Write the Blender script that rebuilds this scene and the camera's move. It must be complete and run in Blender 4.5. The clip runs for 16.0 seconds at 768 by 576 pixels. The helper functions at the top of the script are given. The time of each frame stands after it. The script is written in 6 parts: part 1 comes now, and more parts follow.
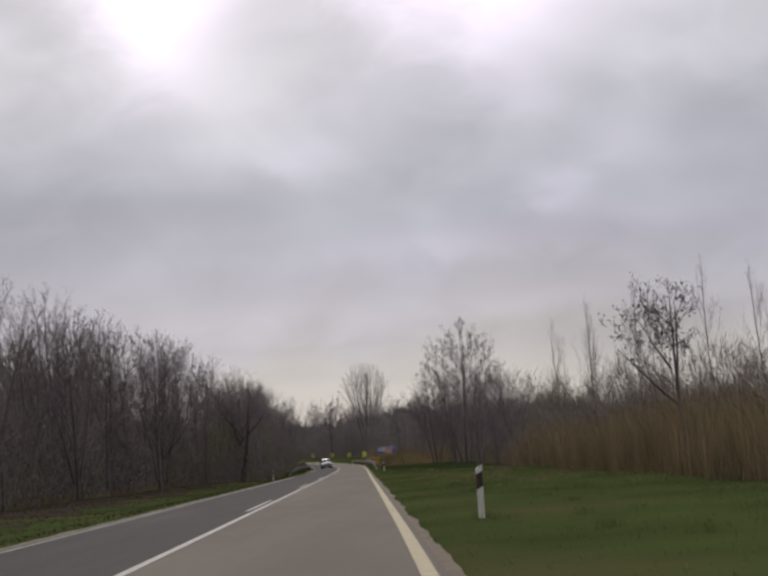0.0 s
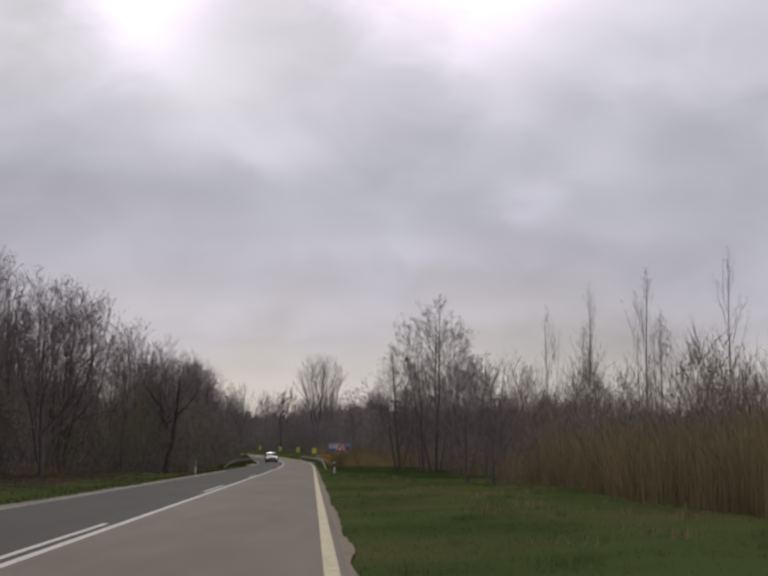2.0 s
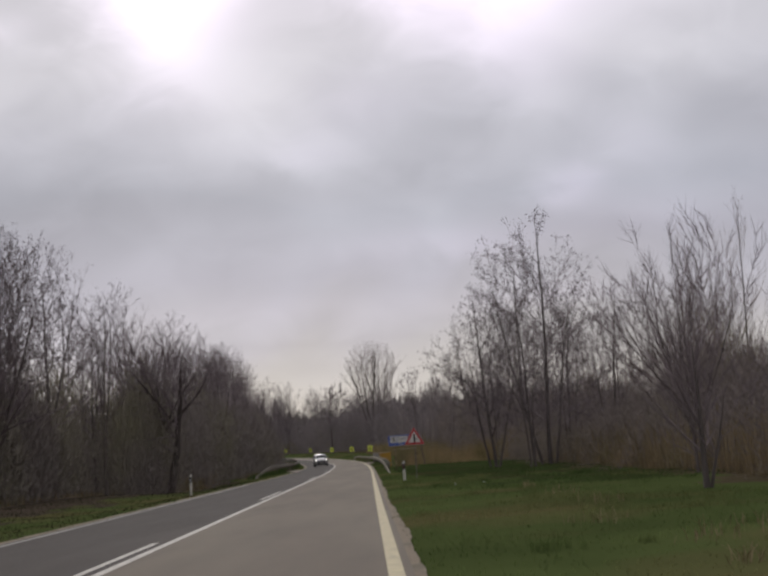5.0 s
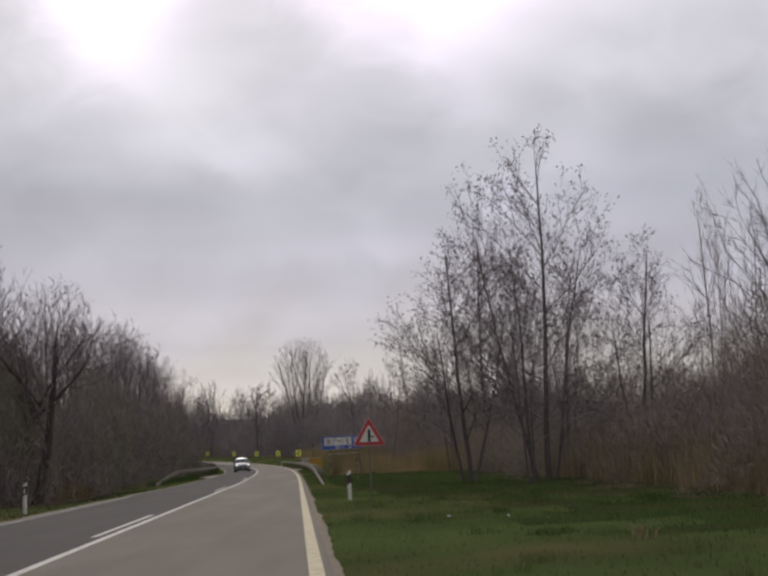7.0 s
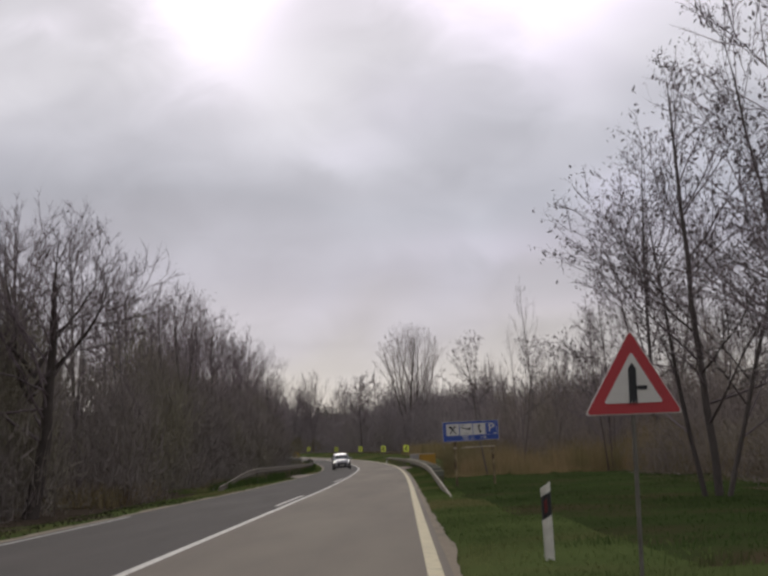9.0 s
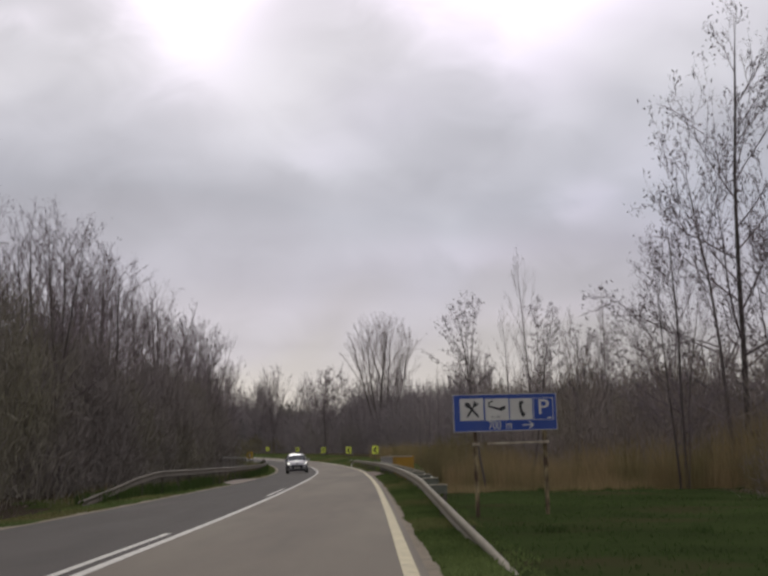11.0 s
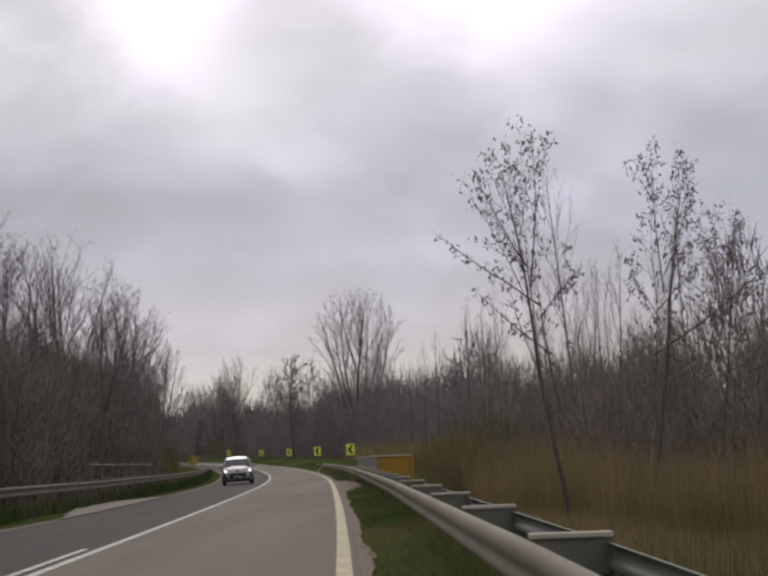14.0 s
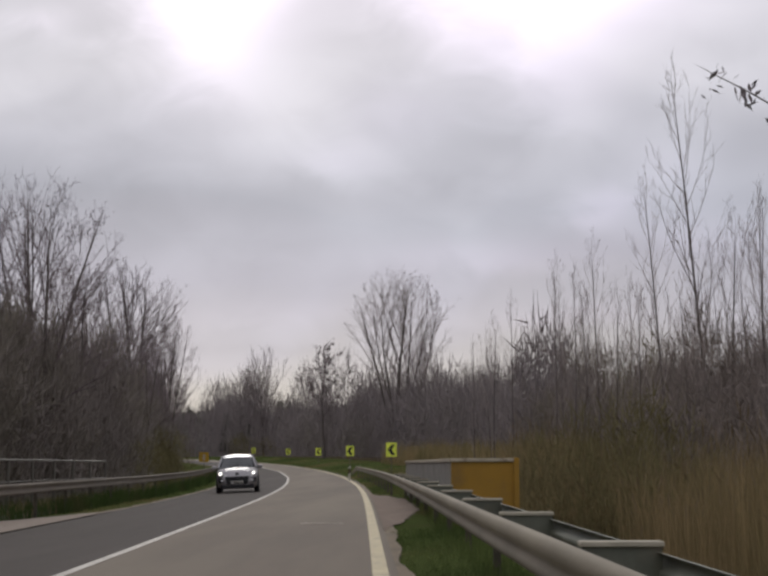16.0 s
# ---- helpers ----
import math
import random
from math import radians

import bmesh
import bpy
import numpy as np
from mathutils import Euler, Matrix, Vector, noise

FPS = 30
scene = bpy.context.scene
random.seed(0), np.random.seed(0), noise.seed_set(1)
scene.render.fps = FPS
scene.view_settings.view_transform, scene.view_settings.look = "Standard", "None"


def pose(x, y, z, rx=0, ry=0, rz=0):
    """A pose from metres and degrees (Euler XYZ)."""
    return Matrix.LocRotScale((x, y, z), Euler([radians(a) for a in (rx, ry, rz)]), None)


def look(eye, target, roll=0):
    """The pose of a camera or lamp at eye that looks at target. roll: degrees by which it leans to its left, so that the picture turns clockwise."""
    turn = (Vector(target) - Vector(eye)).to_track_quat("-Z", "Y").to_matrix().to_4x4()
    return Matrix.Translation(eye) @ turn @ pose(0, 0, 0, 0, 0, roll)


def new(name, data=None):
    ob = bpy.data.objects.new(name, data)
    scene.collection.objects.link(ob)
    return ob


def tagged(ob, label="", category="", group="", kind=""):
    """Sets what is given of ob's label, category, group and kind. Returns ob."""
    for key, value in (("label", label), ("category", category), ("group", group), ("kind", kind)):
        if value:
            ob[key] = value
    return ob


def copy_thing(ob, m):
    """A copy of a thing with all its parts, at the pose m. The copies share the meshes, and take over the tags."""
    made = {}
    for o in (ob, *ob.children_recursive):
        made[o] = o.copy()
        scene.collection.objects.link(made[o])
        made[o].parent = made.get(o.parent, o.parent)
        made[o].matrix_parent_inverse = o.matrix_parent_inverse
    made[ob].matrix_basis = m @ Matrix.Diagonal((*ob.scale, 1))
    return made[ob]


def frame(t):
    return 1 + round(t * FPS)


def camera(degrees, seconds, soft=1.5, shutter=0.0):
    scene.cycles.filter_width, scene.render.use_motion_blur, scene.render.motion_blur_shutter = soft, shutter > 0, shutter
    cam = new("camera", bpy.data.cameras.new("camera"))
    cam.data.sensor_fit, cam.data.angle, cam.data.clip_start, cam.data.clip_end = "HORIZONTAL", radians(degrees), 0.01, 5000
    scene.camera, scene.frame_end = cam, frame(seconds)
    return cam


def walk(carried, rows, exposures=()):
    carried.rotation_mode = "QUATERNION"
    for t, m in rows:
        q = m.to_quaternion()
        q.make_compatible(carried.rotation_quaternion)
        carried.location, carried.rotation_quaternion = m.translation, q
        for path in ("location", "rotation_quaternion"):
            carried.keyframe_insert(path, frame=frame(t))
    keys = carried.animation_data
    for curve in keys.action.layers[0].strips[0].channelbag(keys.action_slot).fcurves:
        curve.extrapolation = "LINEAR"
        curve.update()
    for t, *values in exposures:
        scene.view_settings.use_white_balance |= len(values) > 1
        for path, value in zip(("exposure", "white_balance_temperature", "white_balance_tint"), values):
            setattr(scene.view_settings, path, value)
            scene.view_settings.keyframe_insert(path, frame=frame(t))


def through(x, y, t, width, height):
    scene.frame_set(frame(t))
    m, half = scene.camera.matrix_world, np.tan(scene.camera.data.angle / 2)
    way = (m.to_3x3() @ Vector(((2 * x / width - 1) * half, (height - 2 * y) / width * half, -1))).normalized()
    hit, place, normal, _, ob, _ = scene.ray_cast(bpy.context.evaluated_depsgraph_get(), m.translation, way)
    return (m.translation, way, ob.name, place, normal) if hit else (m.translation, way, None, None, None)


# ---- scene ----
# Seconds, then the eye in metres, then yaw, pitch and lean to the right in degrees.
cam = camera(30.26, 16.0, soft=2.85)
PATH = [
    (0.0, 0.001, -0.005, 1.157, -0.516, 6.833, 4.203),
    (0.5, -0.027, 6.330, 1.215, -1.265, 6.816, 3.029),
    (1.0, -0.073, 12.533, 1.222, -0.514, 6.840, 2.448),
    (1.5, -0.061, 18.635, 1.193, -2.146, 6.740, 3.944),
    (2.0, 0.010, 24.629, 1.203, -1.914, 6.794, -0.419),
    (2.5, 0.060, 30.655, 1.214, 1.519, 6.846, 0.389),
    (3.0, -0.015, 36.593, 1.194, 0.586, 6.793, 2.022),
    (3.5, -0.136, 42.686, 1.194, 0.573, 6.886, 3.029),
    (4.0, -0.276, 48.288, 1.211, -0.038, 6.751, 3.692),
    (6.5, -0.821, 76.536, 1.227, -0.398, 6.642, 3.797),
    (7.0, -0.865, 81.489, 1.216, -2.871, 6.804, 2.289),
    (7.5, -0.923, 87.644, 1.201, 2.733, 6.847, -1.314),
    (8.0, -1.059, 93.174, 1.193, -0.791, 7.182, 1.463),
    (8.5, -1.215, 99.457, 1.244, 1.470, 6.805, 2.300),
    (11.0, -1.905, 132.022, 1.217, 0.263, 6.914, 0.676),
    (11.5, -1.990, 138.032, 1.237, -0.319, 6.882, 2.152),
    (12.0, -2.009, 144.256, 1.208, -0.128, 6.742, 4.951),
    (12.5, -1.962, 150.166, 1.227, -4.408, 6.840, 3.260),
    (13.0, -1.973, 156.637, 1.240, 0.924, 6.876, -1.679),
    (13.5, -2.041, 163.491, 1.243, 0.487, 6.905, 0.883),
    (14.0, -2.097, 169.859, 1.238, -0.735, 6.982, 1.959),
    (14.5, -2.190, 175.991, 1.259, 2.029, 7.045, 0.334),
    (15.0, -2.363, 181.669, 1.280, -1.334, 7.005, 2.630),
    (15.5, -2.507, 187.677, 1.320, 1.190, 7.171, 0.190),
    (16.0, -2.773, 193.663, 1.353, 0.892, 7.123, 0.087),
]
walk(cam, [(t, pose(x, y, z, 90 + pitch, 0, yaw) @ pose(0, 0, 0, 0, 0, -lean)) for t, x, y, z, yaw, pitch, lean in PATH],
     [(0.0, -0.09), (4.0, -0.09), (6.5, 0.02), (16.0, 0.02)])

# ---- light ----
world = bpy.data.worlds.new("overcast")
scene.world = world
world.use_nodes = True
SUN_AZ, SUN_EL = -7.0, 24.0  # degrees to the right of the road's line, and up


def sky(w):
    """A closed cloud deck: pale at the horizon, a grey belt above it, thin bright places round the hidden sun."""
    t = w.node_tree
    t.nodes.clear()

    def m(op, a, b=None, c=None):
        n = t.nodes.new("ShaderNodeMath")
        n.operation = op
        for i, v in enumerate((a, b, c)):
            if v is None:
                continue
            if isinstance(v, (int, float)):
                n.inputs[i].default_value = v
            else:
                t.links.new(v, n.inputs[i])
        return n.outputs[0]

    co = t.nodes.new("ShaderNodeTexCoord").outputs["Generated"]
    sep = t.nodes.new("ShaderNodeSeparateXYZ")
    t.links.new(co, sep.inputs[0])
    x, y, z = sep.outputs
    far = m("MAXIMUM", m("ABSOLUTE", y), 0.3)
    u, v = m("DIVIDE", x, far), m("DIVIDE", z, far)
    ahead = m("GREATER_THAN", y, 0.0)

    def fbm(su, sv, scale, detail, rough, dist, shift=0.0):
        comb = t.nodes.new("ShaderNodeCombineXYZ")
        t.links.new(m("MULTIPLY", u, su), comb.inputs[0])
        t.links.new(m("MULTIPLY", v, sv), comb.inputs[1])
        comb.inputs[2].default_value = shift
        n = t.nodes.new("ShaderNodeTexNoise")
        n.inputs["Scale"].default_value, n.inputs["Detail"].default_value = scale, detail
        n.inputs["Roughness"].default_value, n.inputs["Distortion"].default_value = rough, dist
        t.links.new(comb.outputs[0], n.inputs["Vector"])
        return m("SUBTRACT", n.outputs["Fac"], 0.5)

    big = fbm(1.0, 1.5, 6.0, 2.0, 0.4, 0.6, 3.1)
    fine = fbm(1.0, 1.5, 17.0, 3.0, 0.5, 0.5, 7.7)
    bands = fbm(0.22, 3.0, 8.0, 1.5, 0.4, 0.2, 1.3)
    ramp = t.nodes.new("ShaderNodeValToRGB")
    stops = [(0.0, (0.665, 0.620, 0.570)), (0.05, (0.625, 0.594, 0.580)), (0.085, (0.540, 0.516, 0.562)), (0.13, (0.492, 0.480, 0.552)), (0.19, (0.452, 0.458, 0.525)),
             (0.24, (0.532, 0.530, 0.594)), (0.29, (0.640, 0.628, 0.682)), (0.36, (0.672, 0.655, 0.708)), (1.0, (0.68, 0.665, 0.72))]
    while len(ramp.color_ramp.elements) < len(stops):
        ramp.color_ramp.elements.new(0.5)
    for e, (p, c) in zip(ramp.color_ramp.elements, stops):
        e.position, e.color = p, (*c, 1)
    warped = m("ADD", v, m("MULTIPLY", big, 0.10))
    t.links.new(m("MAXIMUM", warped, 0.0), ramp.inputs[0])
    # thin and thick places in the deck: centre, half width, height, gain
    lobes = [(-0.140, 0.345, 0.060, 0.042, 1.00), (-0.135, 0.282, 0.040, 0.035, 0.28), (0.095, 0.350, 0.100, 0.045, 1.00), (0.112, 0.285, 0.040, 0.040, 0.30), (-0.010, 0.252, 0.050, 0.024, 0.16), (-0.045, 0.217, 0.034, 0.014, 0.13),
             (0.05, 0.33, 0.07, 0.05, 0.12), (0.140, 0.183, 0.027, 0.014, 0.30), (0.055, 0.148, 0.075, 0.011, 0.15), (0.110, 0.099, 0.060, 0.012, 0.15), (0.195, 0.212, 0.040, 0.020, 0.12), (0.20, 0.160, 0.05, 0.02, 0.10), (-0.263, 0.323, 0.020, 0.012, 0.20),
             (-0.03, 0.192, 0.13, 0.014, -0.10), (0.07, 0.225, 0.05, 0.018, -0.08), (-0.25, 0.180, 0.08, 0.030, -0.08), (0.270, 0.232, 0.06, 0.026, -0.16), (0.20, 0.075, 0.09, 0.026, -0.18), (-0.06, 0.082, 0.13, 0.005, -0.05), (-0.08, 0.107, 0.10, 0.010, 0.07)]
    total = None
    for u0, v0, a, b, gain in lobes:
        du = m("DIVIDE", m("SUBTRACT", m("ADD", u, m("MULTIPLY", fine, 0.06)), u0), a)
        dv = m("DIVIDE", m("SUBTRACT", m("ADD", v, m("MULTIPLY", fine, 0.025)), v0), b)
        e = m("MULTIPLY", m("EXPONENT", m("MULTIPLY", m("ADD", m("MULTIPLY", du, du), m("MULTIPLY", dv, dv)), -1.0)), gain)
        total = e if total is None else m("ADD", total, e)
    gain = m("ADD", 1.0, m("MULTIPLY", total, ahead))
    gain = m("ADD", gain, m("ADD", m("MULTIPLY", big, 0.50), m("ADD", m("MULTIPLY", fine, 0.24), m("MULTIPLY", bands, 0.08))))
    scale = t.nodes.new("ShaderNodeVectorMath")
    scale.operation = "SCALE"
    # the thin places glow slightly pink
    tint = t.nodes.new("ShaderNodeMix")
    tint.data_type, tint.blend_type = "RGBA", "MULTIPLY"
    t.links.new(m("MINIMUM", m("MAXIMUM", m("MULTIPLY", total, ahead), 0.0), 1.0), tint.inputs["Factor"])
    t.links.new(ramp.outputs[0], tint.inputs["A"])
    tint.inputs["B"].default_value = (1.03, 0.925, 1.02, 1)
    t.links.new(tint.outputs["Result"], scale.inputs[0])
    t.links.new(gain, scale.inputs["Scale"])
    clear = t.nodes.new("ShaderNodeTexSky")
    clear.sky_type, clear.sun_disc = "NISHITA", False
    clear.sun_elevation, clear.sun_rotation = radians(SUN_EL), radians(SUN_AZ)
    dim = t.nodes.new("ShaderNodeVectorMath")
    dim.operation = "SCALE"
    dim.inputs["Scale"].default_value = 0.06
    t.links.new(clear.outputs[0], dim.inputs[0])
    mix = t.nodes.new("ShaderNodeMix")
    mix.data_type = "RGBA"
    mix.inputs["Factor"].default_value = 0.95
    t.links.new(dim.outputs[0], mix.inputs["A"])
    t.links.new(scale.outputs[0], mix.inputs["B"])
    bg = t.nodes.new("ShaderNodeBackground")
    bg.inputs["Strength"].default_value = 1.0
    t.links.new(mix.outputs["Result"], bg.inputs["Color"])
    out = t.nodes.new("ShaderNodeOutputWorld")
    t.links.new(bg.outputs[0], out.inputs[0])


sky(world)
sun = new("sun", bpy.data.lights.new("sun", "SUN"))
sun.data.energy, sun.data.angle, sun.data.color = 0.6, radians(18), (1.0, 0.96, 0.9)
sun.matrix_world = look((0, 0, 60), (-math.sin(radians(SUN_AZ)) * 10, -10, 60 - 10 * math.tan(radians(SUN_EL))))


# ---- materials ----
def material(name, colour, other=None, scale=8.0, rough=0.8, metal=0.0, bump=0.0, bump_scale=60.0, per_island=0.0, per_object=0.0, blotch=0.5, third=None, third_scale=0.6, third_amount=0.5, stretch=None, spec=0.3, through=0.0):
    """A surface with grain and wear at two scales, and an uneven tone from piece to piece."""
    mat = bpy.data.materials.new(name)
    mat.use_nodes = True
    t = mat.node_tree
    bsdf = t.nodes["Principled BSDF"]
    bsdf.inputs["Roughness"].default_value, bsdf.inputs["Metallic"].default_value = rough, metal
    bsdf.inputs["Specular IOR Level"].default_value = spec
    geo = t.nodes.new("ShaderNodeNewGeometry")
    vec = geo.outputs["Position"]
    if stretch:
        mp = t.nodes.new("ShaderNodeMapping")
        mp.inputs["Scale"].default_value = stretch
        t.links.new(vec, mp.inputs["Vector"])
        vec = mp.outputs[0]

    def noise_at(s, detail=4.0):
        n = t.nodes.new("ShaderNodeTexNoise")
        n.inputs["Scale"].default_value, n.inputs["Detail"].default_value, n.inputs["Roughness"].default_value = s, detail, 0.6
        t.links.new(vec, n.inputs["Vector"])
        return n.outputs["Fac"]

    def mixed(a, b, f, sharp=None):
        if sharp:
            r = t.nodes.new("ShaderNodeMapRange")
            r.inputs["From Min"].default_value, r.inputs["From Max"].default_value = sharp
            t.links.new(f, r.inputs["Value"])
            f = r.outputs[0]
        n = t.nodes.new("ShaderNodeMix")
        n.data_type = "RGBA"
        for key, v in (("A", a), ("B", b)):
            if isinstance(v, tuple):
                n.inputs[key].default_value = (*v, 1)
            else:
                t.links.new(v, n.inputs[key])
        t.links.new(f, n.inputs["Factor"])
        return n.outputs["Result"]

    other = other or tuple(c * 0.7 for c in colour)
    lo, hi = 0.5 - 0.35 * blotch, 0.5 + 0.35 * blotch
    col = mixed(colour, other, noise_at(scale), (lo, hi))
    if third:
        col = mixed(col, third, noise_at(third_scale, 3.0), (1 - third_amount - 0.12, 1 - third_amount + 0.12))
    bright = None
    for amount, source in ((per_island, "Random Per Island"), (per_object, "object")):
        if amount:
            rnd = geo.outputs["Random Per Island"] if source != "object" else t.nodes.new("ShaderNodeObjectInfo").outputs["Random"]
            r = t.nodes.new("ShaderNodeMapRange")
            r.inputs["To Min"].default_value, r.inputs["To Max"].default_value = 1 - amount, 1 + amount
            t.links.new(rnd, r.inputs["Value"])
            if bright is None:
                bright = r.outputs[0]
            else:
                mm = t.nodes.new("ShaderNodeMath")
                mm.operation = "MULTIPLY"
                t.links.new(bright, mm.inputs[0])
                t.links.new(r.outputs[0], mm.inputs[1])
                bright = mm.outputs[0]
    if bright is not None:
        sc = t.nodes.new("ShaderNodeVectorMath")
        sc.operation = "SCALE"
        t.links.new(col, sc.inputs[0])
        t.links.new(bright, sc.inputs["Scale"])
        col = sc.outputs[0]
    t.links.new(col, bsdf.inputs["Base Color"])
    if through:
        back = t.nodes.new("ShaderNodeBsdfTranslucent")
        t.links.new(col, back.inputs["Color"])
        blend = t.nodes.new("ShaderNodeMixShader")
        blend.inputs[0].default_value = through
        t.links.new(bsdf.outputs[0], blend.inputs[1])
        t.links.new(back.outputs[0], blend.inputs[2])
        t.links.new(blend.outputs[0], t.nodes["Material Output"].inputs["Surface"])
    if bump:
        b = t.nodes.new("ShaderNodeBump")
        b.inputs["Strength"].default_value, b.inputs["Distance"].default_value = bump, 0.02
        t.links.new(noise_at(bump_scale, 3.0), b.inputs["Height"])
        t.links.new(b.outputs[0], bsdf.inputs["Normal"])
    return mat


ASPHALT = material("asphalt", (0.180, 0.147, 0.110), (0.150, 0.123, 0.093), 1.3, 0.9, bump=0.5, bump_scale=90, third=(0.203, 0.172, 0.127), third_scale=0.35, third_amount=0.45, stretch=(1.0, 0.12, 1.0))
ASPHALT_FAR = material("darker_asphalt", (0.060, 0.048, 0.040), (0.049, 0.039, 0.032), 1.3, 0.9, bump=0.5, bump_scale=90, third=(0.083, 0.067, 0.056), third_scale=0.35, third_amount=0.35, stretch=(1.0, 0.12, 1.0))
PAINT = material("road_paint", (0.62, 0.58, 0.50), (0.42, 0.39, 0.34), 3.0, 0.7, bump=0.2, third=(0.25, 0.235, 0.21), third_scale=6.0, third_amount=0.32)
CREAM_PAINT = material("cream_road_paint", (0.58, 0.50, 0.30), (0.46, 0.395, 0.245), 3.0, 0.75, bump=0.2, third=(0.27, 0.24, 0.19), third_scale=6.0, third_amount=0.32)
WORN_PAINT = material("worn_road_paint", (0.42, 0.40, 0.36), (0.28, 0.265, 0.24), 3.0, 0.75, third=(0.17, 0.16, 0.15), third_scale=5.0, third_amount=0.42)
GRAVEL = material("gravel", (0.265, 0.215, 0.150), (0.200, 0.162, 0.113), 9.0, 0.95, bump=0.8, bump_scale=40, third=(0.150, 0.128, 0.088), third_scale=1.0, third_amount=0.35)
SAND = material("sandy_dirt", (0.32, 0.265, 0.215), (0.24, 0.198, 0.160), 6.0, 0.95, bump=0.7, bump_scale=30, third=(0.22, 0.18, 0.14), third_scale=1.2, third_amount=0.3)
RED_DIRT = material("reddish_dirt", (0.250, 0.190, 0.145), (0.185, 0.140, 0.108), 4.0, 0.95, bump=0.7, bump_scale=30, third=(0.33, 0.28, 0.23), third_scale=2.2, third_amount=0.3)
TURF = material("turf", (0.082, 0.104, 0.036), (0.050, 0.066, 0.023), 0.16, 1.0, bump=0.35, bump_scale=9, third=(0.118, 0.094, 0.046), third_scale=0.11, third_amount=0.38, spec=0.0)
# TURF at a little over half its tone, for the ground beyond the signs
DARK_TURF = material("dark_turf", (0.046, 0.062, 0.022), (0.032, 0.043, 0.016), 0.3, 1.0, bump=0.35, bump_scale=9, third=(0.066, 0.050, 0.030), third_scale=0.18, third_amount=0.38, spec=0.0)
LITTER = material("leaf_litter", (0.088, 0.070, 0.052), (0.060, 0.047, 0.036), 3.0, 1.0, spec=0.0, bump=0.9, bump_scale=14, third=(0.045, 0.052, 0.021), third_scale=0.3, third_amount=0.3)
MUD = material("reed_mud", (0.10, 0.08, 0.05), (0.06, 0.05, 0.03), 3.0, 1.0, spec=0.0, bump=0.8, bump_scale=14)
GRASS = material("grass", (0.125, 0.160, 0.056), (0.071, 0.100, 0.033), 0.16, 1.0, per_island=0.10, blotch=0.3, third=(0.190, 0.162, 0.076), third_scale=0.11, third_amount=0.40, spec=0.0, through=0.6)
# much darker than GRASS, with brown patches; for the strip beside the wood
WOODSIDE_GRASS = material("woodside_grass", (0.043, 0.049, 0.022), (0.028, 0.032, 0.015), 0.25, 1.0, per_island=0.15, third=(0.074, 0.060, 0.040), third_scale=0.15, third_amount=0.45, spec=0.0, through=0.5)
RANK_GRASS = material("rank_grass", (0.070, 0.104, 0.034), (0.046, 0.068, 0.023), 0.3, 1.0, per_island=0.10, third=(0.100, 0.080, 0.044), third_scale=0.18, third_amount=0.34, spec=0.0, through=0.5)
REED = material("reed", (0.315, 0.235, 0.126), (0.230, 0.172, 0.092), 0.5, 0.9, through=0.35, spec=0.1, per_island=0.30, third=(0.185, 0.158, 0.078), third_scale=0.25, third_amount=0.48)
OLD_REED = material("weathered_reed", (0.295, 0.225, 0.132), (0.210, 0.162, 0.096), 0.5, 0.9, spec=0.1, per_island=0.30, third=(0.180, 0.156, 0.082), third_scale=0.25, third_amount=0.45)
REED_HEAD = material("reed_head", (0.22, 0.165, 0.10), (0.15, 0.115, 0.07), 2.0, 0.95, per_island=0.3)
BARK = material("bark", (0.132, 0.112, 0.102), (0.086, 0.073, 0.066), 6.0, 0.95, bump=0.9, bump_scale=22, per_object=0.25, stretch=(1, 1, 0.25))
DARK_BARK = material("dark_bark", (0.088, 0.073, 0.064), (0.056, 0.046, 0.041), 6.0, 0.95, bump=0.9, bump_scale=22, stretch=(1, 1, 0.25))
TWIG = material("twig", (0.205, 0.168, 0.172), (0.155, 0.127, 0.131), 0.8, 0.95, spec=0.1, per_object=0.15, per_island=0.25)
PALE_TWIG = material("pale_twig", (0.320, 0.275, 0.255), (0.245, 0.210, 0.195), 0.8, 0.9, per_object=0.15, per_island=0.25)
UNDER = material("undergrowth_twig", (0.240, 0.209, 0.190), (0.180, 0.157, 0.143), 0.35, 0.95, spec=0.05, per_island=0.15, third=(0.212, 0.196, 0.130), third_scale=0.12, third_amount=0.42)
# brush for the far thickets, aerial haze mixed into its paler, greyer colour
HAZY_BRUSH = material("hazy_brush", (0.268, 0.236, 0.230), (0.205, 0.180, 0.176), 0.2, 0.95, spec=0.05, per_island=0.15, third=(0.215, 0.200, 0.150), third_scale=0.06, third_amount=0.36)
BRUSH = material("brush_twig", (0.259, 0.220, 0.196), (0.196, 0.166, 0.147), 0.35, 0.95, spec=0.05, per_island=0.22, third=(0.215, 0.196, 0.122), third_scale=0.12, third_amount=0.38)
# lightened too, for the haze over the distant rise
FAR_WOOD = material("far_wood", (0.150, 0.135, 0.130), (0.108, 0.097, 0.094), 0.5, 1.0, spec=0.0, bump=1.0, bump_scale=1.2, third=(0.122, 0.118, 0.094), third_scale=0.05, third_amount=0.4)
OLIVE_BRUSH = material("olive_brush", (0.200, 0.176, 0.088), (0.150, 0.132, 0.068), 0.5, 0.9, spec=0.05, per_island=0.25)
POD = material("pod", (0.190, 0.158, 0.160), (0.130, 0.108, 0.112), 3.0, 0.8, per_island=0.4)
